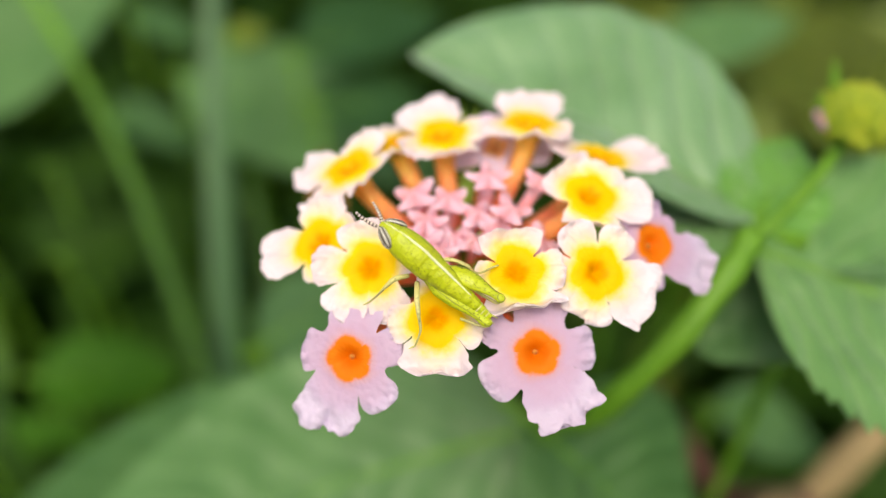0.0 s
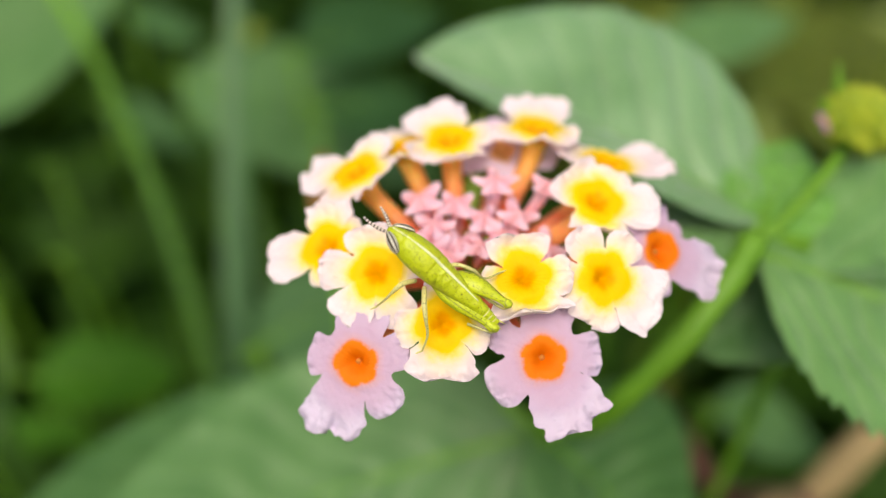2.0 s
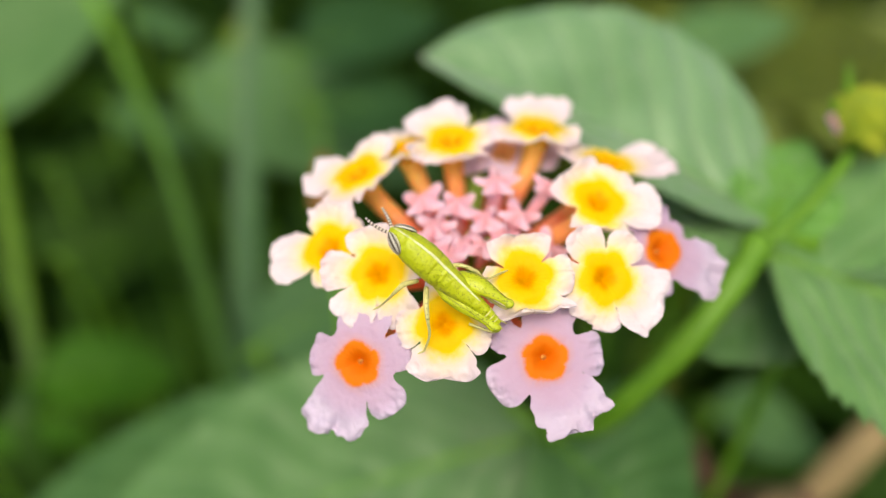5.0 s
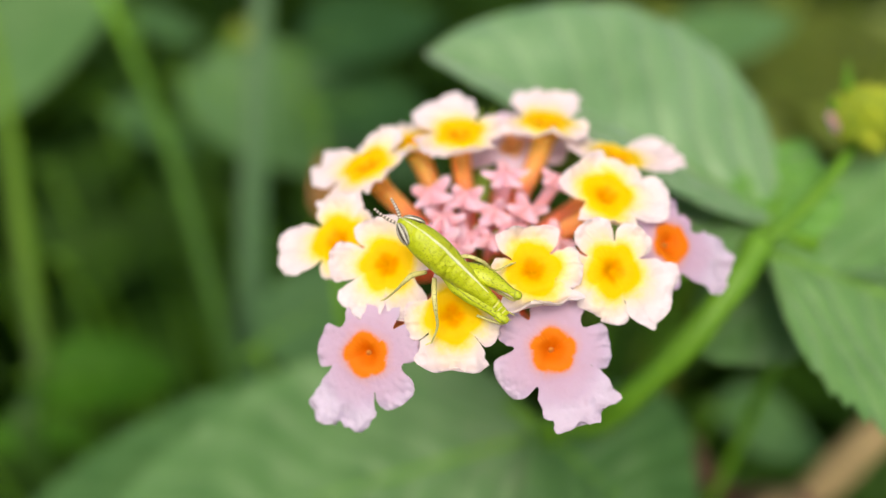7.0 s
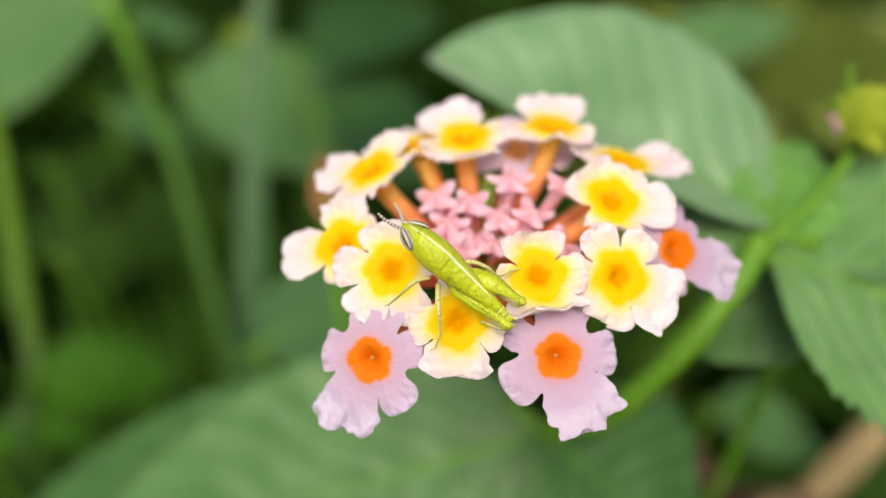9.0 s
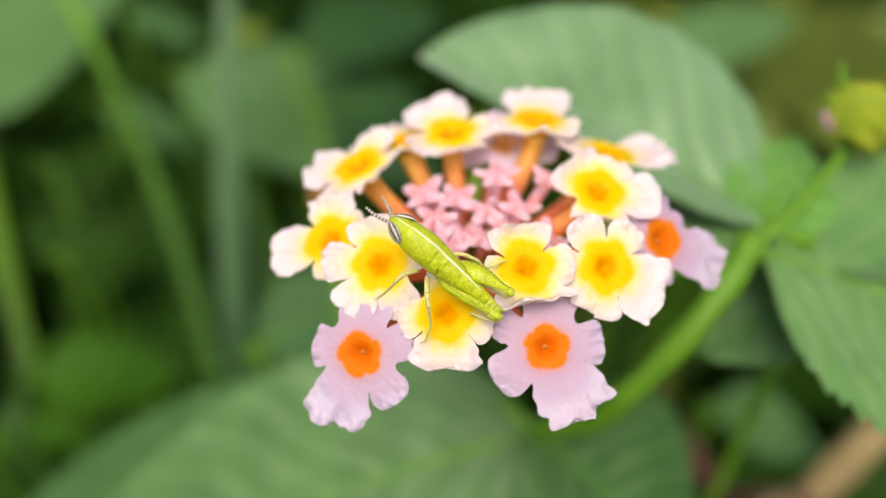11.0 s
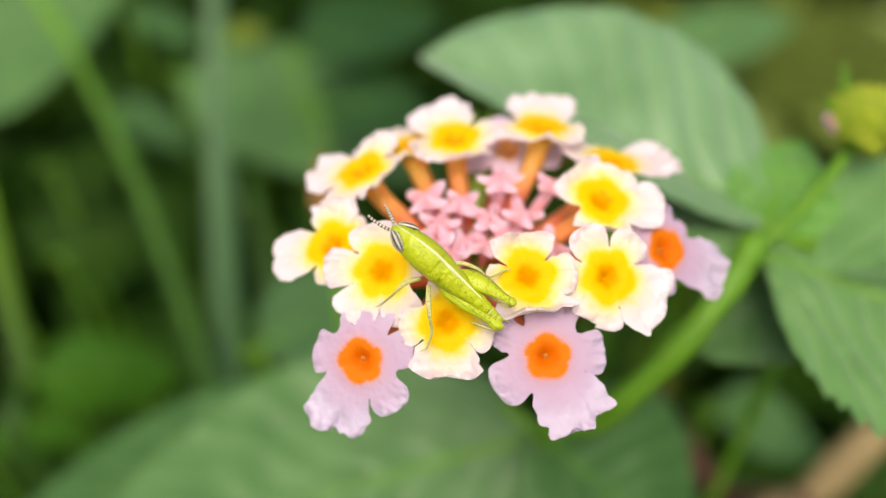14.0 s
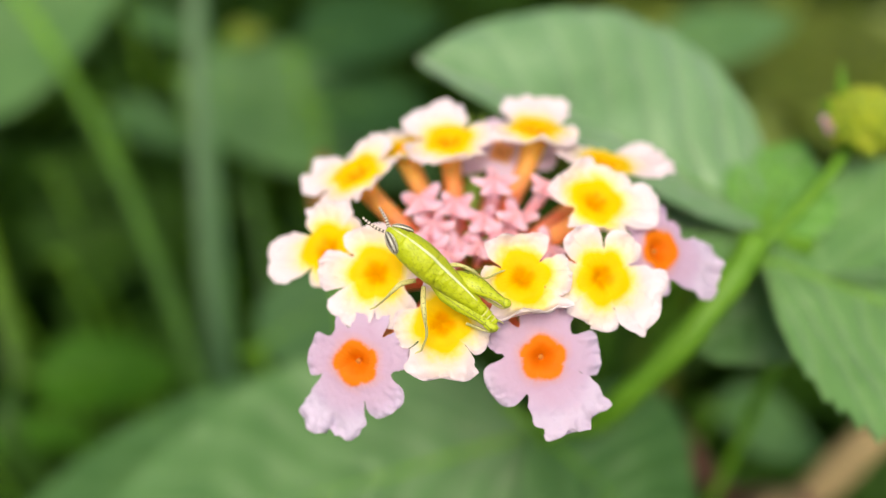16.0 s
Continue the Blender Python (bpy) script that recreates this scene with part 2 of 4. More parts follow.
def sheet(rows, thick, normal_up=True):
    """A thin body with two faces and a rim, from a grid of points with their uv. rows: list of lists of (Vector, (u, v))."""
    nu, nv = len(rows), len(rows[0])
    p = np.array([[tuple(c[0]) for c in r] for r in rows])
    uv = np.array([[c[1] for c in r] for r in rows]).reshape(-1, 2)
    du, dv = np.gradient(p, axis=0), np.gradient(p, axis=1)
    n = np.cross(du, dv)
    n /= np.linalg.norm(n, axis=2, keepdims=True) + 1e-12
    top, low = (p + n * thick / 2).reshape(-1, 3), (p - n * thick / 2).reshape(-1, 3)
    k = nu * nv
    faces = []
    for i in range(nu - 1):
        for j in range(nv - 1):
            a, b, c, d = i * nv + j, (i + 1) * nv + j, (i + 1) * nv + j + 1, i * nv + j + 1
            faces += [(a, b, c, d), (k + d, k + c, k + b, k + a)]
    ring = [j for j in range(nv)] + [i * nv + nv - 1 for i in range(1, nu)] + [(nu - 1) * nv + j for j in range(nv - 2, -1, -1)] + [i * nv for i in range(nu - 2, 0, -1)]
    n_ring = len(ring)
    for i in range(n_ring):
        a, b = 2 * k + i, 2 * k + (i + 1) % n_ring
        faces.append((a, b, b + n_ring, a + n_ring))
    return np.vstack([top, low, top[ring], low[ring]]), faces, np.vstack([uv, uv, uv[ring], uv[ring]])


def tube(points, radii, sides=10, caps=True, flat=1.0):
    """A round stalk through the points, with uv by its length."""
    pts = [Vector(p) for p in points]
    verts, faces, uvs = [], [], []
    total = sum((b - a).length for a, b in zip(pts, pts[1:])) or 1.0
    run, x = 0.0, None
    for i, p in enumerate(pts):
        d = (pts[min(i + 1, len(pts) - 1)] - pts[max(i - 1, 0)]).normalized()
        if x is None:
            x = d.orthogonal().normalized()
        x = (x - d * x.dot(d)).normalized()
        y = d.cross(x)
        if i:
            run += (p - pts[i - 1]).length
        for k in range(sides):
            a = 2 * math.pi * k / sides
            verts.append(p + radii[i] * (math.cos(a) * x + flat * math.sin(a) * y))
            uvs.append((run / total, k / sides))
    for i in range(len(pts) - 1):
        for k in range(sides):
            a, b = i * sides + k, i * sides + (k + 1) % sides
            faces.append((a, b, b + sides, a + sides))
    if caps:
        faces.append(tuple(range(sides - 1, -1, -1)))
        faces.append(tuple((len(pts) - 1) * sides + k for k in range(sides)))
    return verts, faces, uvs


def arc(a, b, c, n):
    """n + 1 points of a quadratic bend from a to c, drawn towards b."""
    a, b, c = Vector(a), Vector(b), Vector(c)
    return [(1 - t) ** 2 * a + 2 * t * (1 - t) * b + t * t * c for t in (i / n for i in range(n + 1))]


def spline(points, n):
    """A smooth line through the points."""
    p = [Vector(q) for q in points]
    p = [2 * p[0] - p[1]] + p + [2 * p[-1] - p[-2]]
    line = []
    for i in range(1, len(p) - 2):
        for k in range(n):
            t = k / n
            a, b, c, d = p[i - 1:i + 3]
            line.append(0.5 * (2 * b + (c - a) * t + (2 * a - 5 * b + 4 * c - d) * t * t + (3 * b - a - 3 * c + d) * t ** 3))
    return line + [p[-2]]


def frame_on(n, right=(1, 0, 0)):
    """Axes with z along n and x as near to right as it goes."""
    z = Vector(n).normalized()
    x = Vector(right)
    x = (x - z * x.dot(z)).normalized()
    y = z.cross(x)
    return Matrix((x, y, z)).transposed().to_4x4()


def ball(centre, radii, turn=None, rings=12, sides=16):
    verts, faces, uvs = [], [], []
    for i in range(rings + 1):
        th = math.pi * i / rings
        for k in range(sides):
            ph = 2 * math.pi * k / sides
            v = Vector((radii[0] * math.sin(th) * math.cos(ph), radii[1] * math.sin(th) * math.sin(ph), radii[2] * math.cos(th)))
            verts.append(Vector(centre) + (turn @ v if turn else v))
            uvs.append((i / rings, k / sides))
    for i in range(rings):
        for k in range(sides):
            a, b = i * sides + k, i * sides + (k + 1) % sides
            faces.append((a, a + sides, b + sides, b))
    return verts, faces, uvs


# ---- soil ----
def soil():
    n, verts, faces = 60, [], []
    for i in range(n + 1):
        for j in range(n + 1):
            x, y = (2 * i / n - 1), (2 * j / n - 1)
            x, y = x * abs(x) ** 3 * 60, y * abs(y) ** 3 * 60
            near = math.exp(-(x * x + y * y) / 4)
            verts.append((x, y, near * 0.03 * noise.noise((x * 6, y * 6, 0))))
    for i in range(n):
        for j in range(n):
            a = i * (n + 1) + j
            faces.append((a, a + n + 1, a + n + 2, a + 1))
    tagged(link("ground", verts, faces, SOIL), label="dark soil under the undergrowth", category="ground", kind="structure")


# ---- flower head ----
HUB = Vector((3.0, -1.7, -11.5))


def petal_rows(lo, hi, length, half, notch, seed, curl=0.0, flare=0.5, frill=0.3, cup=0.0, lip=0.0, depth=0.8, fold=0.0, skew=0.0, scallop=0.0):
    """One lobe of a corolla along +x, from the throat to its rim. lo, hi: its share of the disc in radians; lengths in mm.
    half: half width, flare: 0 for a round end, 1 for a broad square one; frill: crisping of the rim; lip: turn of the rim;
    fold: height of a crease along the lobe; skew: longer on one side; scallop: depth of the bays along the end."""
    rng = random.Random(seed)
    ph, ph2, ph3 = (rng.uniform(0, 6.28) for _ in range(3))
    length, half = max(length, notch + 0.5), half * 0.93
    steps = [notch * i / 9 for i in range(9)] + [notch + (length - notch) * math.sin(math.pi / 2 * i / 20) for i in range(21)]
    peak, power = 0.46 + 0.20 * flare, 2.1 + 2.2 * flare
    nt, rows = 32, []
    for rho in steps:
        s = rho / length
        q = max(0.0, (rho - notch) / (length - notch))
        row = []
        for j in range(nt + 1):
            t = 2 * j / nt - 1
            at = abs(t)
            a = (t * hi if t > 0 else -t * lo) * (1 + 0.05 * min(1.0, rho / notch))
            side = abs(hi if t > 0 else lo)
            disc = min(rho, notch)
            base = min(0.92 * notch * math.sin(min(side, 1.4)), half * (0.86 - 0.12 * flare))
            if q < peak:
                wide = base + (half - base) * math.sin(math.pi / 2 * q / peak) ** 0.85
            else:
                wide = half * max(0.0, 1 - ((q - peak) / (1 - peak)) ** power) ** (1 / power) + 0.03
            m = min(1.0, q / 0.18)
            y = disc * math.sin(a) * (1 - m) + t * wide * m
            x = rho - (disc - disc * math.cos(a)) * (1 - q) ** 2
            x += skew * q * t * (length - notch)
            cx = notch + (length - notch) * 0.5
            th = math.atan2(y, x - cx)
            brink = max(at, q) ** 5 * min(1.0, q * 2.5)
            swell = (0.05 + 0.12 * frill) * noise.noise((1.7 * math.cos(th), 1.7 * math.sin(th), seed * 1.31)) + frill * (0.07 * math.sin(6 * th + ph) + 0.045 * math.sin(13 * th + ph2) + 0.17 * noise.noise((4 * math.cos(th), 4 * math.sin(th), seed * 1.7)))
            x, y = cx + (x - cx) * (1 + swell * brink), y * (1 + swell * brink)
            bay = scallop * q ** 4 * (abs(math.sin(3.4 * y / half + ph2)) - 0.55 + 0.5 * noise.noise((3.0 * y / half, seed, 1.0)))
            x += bay
            z = curl * q ** 1.4 + 0.014 * (seed % 3) + 0.9 * bay
            z -= depth * math.exp(-(rho / 0.5) ** 2)
            z += 0.16 * math.exp(-((rho - 1.5) / 0.5) ** 2)
            z += cup * q * t * t - 0.22 * q * at ** 3
            z += lip * max(0.0, (q - 0.6) / 0.4) ** 2 * (1 - 0.4 * t * t)
            u = y / half
            z += (0.06 + 0.34 * frill) * q ** 1.6 * math.sin(5.5 * u + ph3) + (0.03 + 0.16 * frill) * q * q * math.sin(11.5 * u + ph)
            z += 0.48 * q * noise.noise((x * 0.8 + seed, y * 0.9, seed * 0.37)) + 0.26 * q * noise.noise((x * 2.0 + seed, y * 2.2, seed * 0.7)) + 0.09 * q * noise.noise((x * 6, y * 6, seed))
            z += 0.035 * q * q * math.sin(20 * u + 3 * noise.noise((x, y, seed)))
            z += fold * q * math.exp(-((u - 0.25) / 0.11) ** 2)
            row.append((Vector((x, y, z)) * 0.001, (t * 0.5 + 0.5, s)))
        rows.append(row)
    return rows


def floret(head, place, n, lobes, material, notch, seed, thin=1.12):
    """An open floret: a bent tube with spreading lobes. place and n in the head's own axes, mm.
    lobes: angle, length, half width and what else petal_rows takes."""
    place = Vector(place) - HUB
    m = frame_on(n)
    m.translation = place * 0.001
    inv = m.inverted()
    back = place - Vector(n).normalized() * 4.5
    line = [inv @ (q * 0.001) for q in arc(Vector((place.x * 0.10, place.y * 0.10, place.z * 0.1)), back, place - Vector(n).normalized() * 1.0, 12)]
    radii = [0.001 * thin * (0.58 + 0.30 * (i / 12) + 1.0 * max(0, i / 12 - 0.86)) for i in range(13)]
    v, f, u = tube(line, radii, 12)
    body = link("floret", v, f, TUBE, head, u, m)
    lobes = sorted(((q[0] % 360, q[1], q[2], q[3] if len(q) > 3 else {}) for q in lobes), key=lambda q: q[0])
    for i, (a, ln, half, more) in enumerate(lobes):
        pa, pw = lobes[i - 1][0] - (360 if i == 0 else 0), lobes[i - 1][2]
        last = i == len(lobes) - 1
        na, nw = lobes[(i + 1) % len(lobes)][0] + (360 if last else 0), lobes[(i + 1) % len(lobes)][2]
        lo, hi = -(a - pa) * half / (half + pw), (na - a) * half / (half + nw)
        v, f, u = sheet(petal_rows(radians(lo), radians(hi), ln, half, notch, seed * 7 + i, **more), 0.00010)
        link("petal", v, f, material, body, u, pose(0, 0, 0, 0, 0, a))
    if material is PINK:
        v, f, u = ball((0, 0, -0.00062), (0.00024, 0.00022, 0.00022), None, 6, 8)
        link("stigma", v, f, POLLEN, body, u)
    return body


def bud(head, place, n, size, turn, seed, points=4):
    """A closed floret: a tube that ends in a pointed star of half-open lobes."""
    place = Vector(place) - HUB
    m = frame_on(n) @ pose(0, 0, 0, 0, 0, turn)
    m.translation = place * 0.001
    inv = m.inverted()
    n = Vector(n).normalized()
    line = [inv @ (q * 0.001) for q in arc(place * 0.12, place - n * 3.5, place - n * 0.2, 8)]
    radii = [0.001 * size * (0.36 + 0.20 * (i / 8) + 0.10 * (i / 8) ** 3) for i in range(9)]
    v, f, u = tube(line, radii, 10)
    body = link("flower_bud", v, f, BUD, head, u, m)
    rows = []
    ns, na = 8, 48
    for i in range(ns + 1):
        s = i / ns
        row = []
        for k in range(na + 1):
            a = 2 * math.pi * k / na
            w = (0.5 + 0.5 * math.cos(points * a + 0.5 * noise.noise((math.cos(a), math.sin(a), seed * 2.1)))) ** 1.45
            uneven = 0.84 + 0.16 * math.sin(a + seed) + 0.12 * noise.noise((1.5 * math.cos(a), 1.5 * math.sin(a), seed * 0.7))
            r = size * s * (0.80 + 1.28 * w * uneven)
            z = 0.50 * size * (1 - s) ** 1.6 - 0.25 * s * s + 0.30 * w * s * s - 0.14 * s * (1 - w) + 0.10 * noise.noise((2.2 * s * math.cos(a), 2.2 * s * math.sin(a), seed))
            row.append((Vector((r * math.cos(a), r * math.sin(a), z)) * 0.001, (0.75 + 0.25 * s * w, k / na)))
        rows.append(row)
    v, f, u = sheet(rows, 0.00022)
    link("bud_star", v, f, BUD, body, u)
    return body


def flower_head():
    head = tagged(new("lantana_flower_head"), label="lantana flower head, yellow-eyed cream and pink florets round pink buds", category="flower")
    head.matrix_basis = VIEW @ Matrix.Translation(HUB * 0.001)
    # stalk that carries the head, from the leaf node
    node = Vector((27.8, -1.5, -22.0)) - HUB
    line = arc(node, Vector((6, -3, -7)), Vector((0, 0, 0)), 14)
    v, f, u = tube([p * 0.001 for p in line], [0.0009 + 0.0003 * (i / 14) ** 3 for i in range(15)], 12)
    link("flower_stalk", v, f, STEM, head, u, label="green flower stalk")
    v, f, u = ball((0, 0, 0), (0.0026, 0.0024, 0.0030))
    link("receptacle", v, f, CALYX, head, u)
    A, C = PINK, CREAM
    plain, broad = dict(flare=0.15, frill=0.12), dict(flare=0.8, frill=0.5)
    # pink florets, the oldest, round the rim
    floret(head, (-5.6, -7.7, -2.0), (-0.2, -0.06, 0.97), [
        (84, 4.4, 2.2, dict(flare=0.6, frill=0.25, curl=-1.3)), (170, 3.65, 1.7, plain), (245, 5.9, 2.6, dict(scallop=0.25, flare=0.9, frill=0.55, curl=-0.3, skew=-0.12)),
        (307, 4.5, 1.65, dict(flare=0.05, frill=0.1, curl=-0.4)), (16, 3.9, 1.5, dict(flare=0.3, frill=0.1, curl=-0.4))], A, 2.7, 1)
    floret(head, (8.0, -7.4, -1.8), (0.05, 0.04, 1.0), [
        (84, 4.7, 2.25, dict(flare=0.7, frill=0.3, curl=-1.0)), (4, 4.35, 1.72, dict(flare=0.35, frill=0.1, curl=-0.3)), (298, 5.7, 2.95, dict(scallop=0.25, flare=1.0, frill=0.65, lip=0.4, fold=0.55)),
        (214, 4.5, 1.85, dict(flare=0.1, frill=0.08, curl=-0.4)), (152, 4.1, 1.3, dict(flare=0.5, frill=0.4, curl=-0.3))], A, 2.75, 2)
    floret(head, (17.8, 0.4, -6.0), (0.38, 0.18, 0.90), [
        (114, 3.2, 2.3, dict(flare=0.3, frill=0.12, curl=0.3)), (45, 2.8, 0.9, plain), (-14, 6.6, 2.5, dict(flare=0.6, frill=0.6, curl=-0.5, fold=0.3)),
        (190, 3.2, 1.7, plain), (258, 3.6, 1.6, plain)], A, 2.4, 3)
    # cream florets with yellow eyes
    floret(head, (6.5, -1.5, -1.2), (0.0, 0.35, 0.94), [
        (98, 3.05, 2.5, dict(flare=0.55, frill=0.22, curl=0.7, cup=0.2)), (4, 3.5, 1.6, dict(flare=0.5, frill=0.5, curl=0.2)),
        (279, 2.8, 3.0, dict(scallop=0.4, flare=1.0, frill=0.7, curl=-0.3, lip=1.5)), (192, 3.0, 1.5, dict(flare=0.2, frill=0.3))], C, 1.55, 4)
    floret(head, (12.5, -1.6, -2.2), (0.15, 0.12, 0.96), [
        (119, 4.1, 1.65, dict(flare=0.2, frill=0.12, curl=0.4)), (54, 3.8, 1.55, dict(flare=0.15, frill=0.12, curl=0.3)), (-26, 5.0, 2.9, dict(scallop=0.15, flare=0.7, frill=0.35, curl=-0.3)),
        (256, 3.55, 2.05, dict(flare=0.55, frill=0.25, curl=-0.3, skew=0.15)), (188, 3.6, 1.8, dict(flare=0.3, frill=0.2, curl=0.2))], C, 2.1, 5)
    floret(head, (12.75, 4.2, -5.6), (0.12, 0.48, 0.86), [
        (132, 3.3, 2.75, dict(flare=0.6, frill=0.15, curl=0.8, cup=0.2)), (66, 3.1, 2.0, dict(flare=0.4, frill=0.2, curl=0.7)),
        (-4, 4.9, 2.35, dict(flare=0.5, frill=0.25, curl=0.3)), (268, 2.6, 2.5, dict(flare=0.9, frill=0.2, curl=-0.1, lip=0.5))], C, 1.9, 26)
    floret(head, (14.8, 7.8, -10.5), (0.22, 0.80, 0.54), [
        (170, 4.9, 2.2, dict(flare=0.5, frill=0.3, curl=0.8)), (18, 5.4, 2.9, dict(scallop=0.2, flare=0.85, frill=0.4, curl=1.1)), (92, 2.4, 1.7, plain), (270, 2.4, 1.6, plain)], C, 1.8, 37)
    floret(head, (8.7, 10.7, -10.5), (0.05, 0.83, 0.55), [
        (83, 4.8, 3.15, dict(scallop=0.35, flare=0.75, frill=0.5, curl=1.0)), (190, 4.1, 1.5, dict(flare=0.4, frill=0.4)), (-10, 3.6, 1.6, dict(flare=0.6, frill=0.5)), (270, 2.7, 3.0, dict(flare=1.0, frill=0.3, lip=0.4))], C, 1.8, 28)
    floret(head, (1.4, 9.7, -10.1), (-0.05, 0.70, 0.7), [
        (112, 4.8, 3.2, dict(scallop=0.25, flare=0.8, frill=0.3, curl=0.6)), (206, 3.9, 1.6, dict(flare=0.4, frill=0.25, curl=0.3)), (14, 3.6, 1.6, dict(flare=0.4, frill=0.4, curl=0.5)), (278, 2.8, 2.9, dict(flare=0.9, frill=0.25, lip=0.5))], C, 1.8, 29)
    floret(head, (-2.5, 9.3, -11.4), (-0.3, 0.85, 0.42), [
        (104, 4.6, 2.4, dict(scallop=0.2, flare=0.6, frill=0.35, curl=0.5)), (174, 4.7, 2.3, dict(scallop=0.2, flare=0.5, frill=0.3, curl=0.6)), (10, 2.9, 1.4, plain), (270, 2.6, 1.9, dict(flare=0.5, frill=0.2, lip=0.4))], C, 1.6, 10)
    floret(head, (-6.2, 6.85, -8.6), (-0.35, 0.68, 0.64), [
        (162, 4.8, 2.5, dict(scallop=0.15, flare=0.75, frill=0.2, curl=0.5)), (62, 4.1, 2.0, dict(flare=0.3, frill=0.25, curl=0.7)), (236, 4.1, 1.6, dict(flare=0.4, frill=0.3, curl=-0.1)), (318, 2.8, 2.7, dict(flare=0.9, frill=0.2, lip=0.5))], C, 1.7, 11)
    floret(head, (-8.2, 0.7, -5.2), (-0.35, 0.4, 0.85), [
        (184, 5.2, 2.25, dict(flare=0.45, frill=0.3, curl=0.1)), (88, 3.8, 2.2, dict(flare=0.5, frill=0.4, curl=0.6)), (20, 3.2, 1.7, plain), (270, 3.0, 1.6, dict(flare=0.4, frill=0.4, curl=-0.2))], C, 1.8, 12)
    floret(head, (-4.1, -1.2, -2.6), (-0.1, 0.25, 0.96), [
        (174, 4.4, 1.6, dict(flare=0.4, frill=0.4, curl=0.2)), (102, 3.6, 2.1, dict(flare=0.35, frill=0.15, curl=0.6)), (234, 4.3, 1.9, dict(scallop=0.2, flare=0.7, frill=0.4, curl=-0.3)),
        (296, 4.1, 1.6, dict(flare=0.4, frill=0.2, curl=-0.6)), (22, 3.2, 1.6, plain)], C, 2.1, 13)
    floret(head, (0.7, -4.8, -1.1), (-0.03, 0.1, 0.99), [
        (187, 3.5, 1.5, dict(flare=0.3, frill=0.1, curl=-0.4)), (268, 3.85, 2.85, dict(scallop=0.4, flare=1.0, frill=0.7, curl=-0.7, lip=1.1)), (344, 3.5, 1.5, dict(flare=0.4, frill=0.35, curl=-0.3)), (82, 3.5, 1.9, plain)], C, 2.0, 14)
    floret(head, (6.1, 9.1, -13.2), (0.0, 0.36, 0.93), [(186, 4.9, 1.9, plain), (-4, 4.9, 1.7, plain), (90, 3.4, 1.7, plain), (270, 2.6, 1.2, plain)], PALE_PINK, 1.9, 15)
    for i, (p, n, s, turn) in enumerate([
        ((5.0, 5.9, -7.9), (0.0, 0.75, 0.66), 1.15, 20), ((-1.0, 4.5, -7.9), (-0.25, 0.72, 0.64), 1.2, 50), ((1.8, 4.2, -7.5), (0.0, 0.7, 0.7), 1.0, 35),
        ((0.1, 2.4, -6.4), (-0.15, 0.6, 0.78), 1.05, 0), ((4.0, 3.0, -6.8), (0.1, 0.65, 0.75), 1.0, 60), ((6.8, 3.2, -7.1), (0.25, 0.65, 0.72), 1.05, 15),
        ((2.1, 1.0, -6.0), (0.0, 0.6, 0.8), 0.9, 45), ((-0.4, 0.5, -5.2), (-0.2, 0.5, 0.84), 1.05, 30), ((9.3, 5.7, -8.6), (0.3, 0.75, 0.6), 1.0, 40),
        ((5.4, 1.7, -6.4), (0.2, 0.6, 0.78), 0.85, 10), ((3.7, 0.8, -5.6), (0.0, 0.55, 0.83), 0.8, 25), ((8.9, 0.6, -6.0), (0.3, 0.5, 0.8), 1.0, 0), ((1.1, 0.0, -5.1), (-0.1, 0.5, 0.86), 0.95, 70)]):
        bud(head, p, n, 0.96 * s, turn, i + 1, 5 if i % 3 == 0 else 4)
    # small green bracts between the tubes
    for i, p in enumerate([(3.3, 1.2, -5.7), (2.6, 2.0, -6.8), (4.3, 1.6, -6.8), (4.5, 12.9, -14.5), (3.4, 13.0, -14.8)]):
        q = Vector(p) - HUB
        v, f, u = tube([k * 0.001 for k in arc(q * 0.3, q * 0.8 + Vector((0, -0.3, 0)), q, 6)], [0.001 * r for r in (0.3, 0.4, 0.45, 0.42, 0.34, 0.2, 0.04)], 8)
        link("bract", v, f, CALYX, head, u, label="small green bract")
    return head


# ---- leaves ----
def blade_rows(length, half, seed, teeth=24, fold=0.28, droop=0.18, quilt=0.5, rows=8.0, blunt=0.85, full=0.72, slim=0.0, arch=0.0, toothed=0.055, nu=72, nv=28):
    """A toothed ovate blade along +x, face up +z, in metres from figures in mm."""
    out = []
    for i in range(nu + 1):
        u = i / nu
        w = half * (math.sin(math.pi * min(1.0, u ** full)) ** blunt)
        saw = (u * teeth) % 1.0
        w *= 1 + toothed * (saw - 0.5) * min(1, 6 * u)
        w = max(w, 0.25)
        row = []
        for j in range(nv + 1):
            v = 2 * j / nv - 1
            s = (u - 0.26 * abs(v)) * rows + 0.55 * noise.noise((u * 4 + seed, v * 2.0, seed * 0.6))
            tri = abs(s - math.floor(s) - 0.5) * 2
            z = fold * abs(v) * w - fold * 0.35 * w * v * v
            z += arch * length * 4 * u * (1 - u) - droop * length * (u - 0.15) ** 2
            z += quilt * (min(1.0, tri * 2.2) - 0.6) * (1 - abs(v) ** 4) * math.sin(math.pi * min(1, u * 1.05)) * min(1, abs(v) * 6)
            z += 0.8 * noise.noise((u * 3 + seed, v * 1.6, seed * 1.7)) + 0.22 * noise.noise((u * 14, v * 7, seed))
            back = 0.06 * length * v * v
            row.append((Vector((u * length + back * 0.4, v * w * (1 - slim if v > 0 else 1), z)) * 0.001, (s / rows + 0.26 * abs(v), v)))
        out.append(row)
    return out


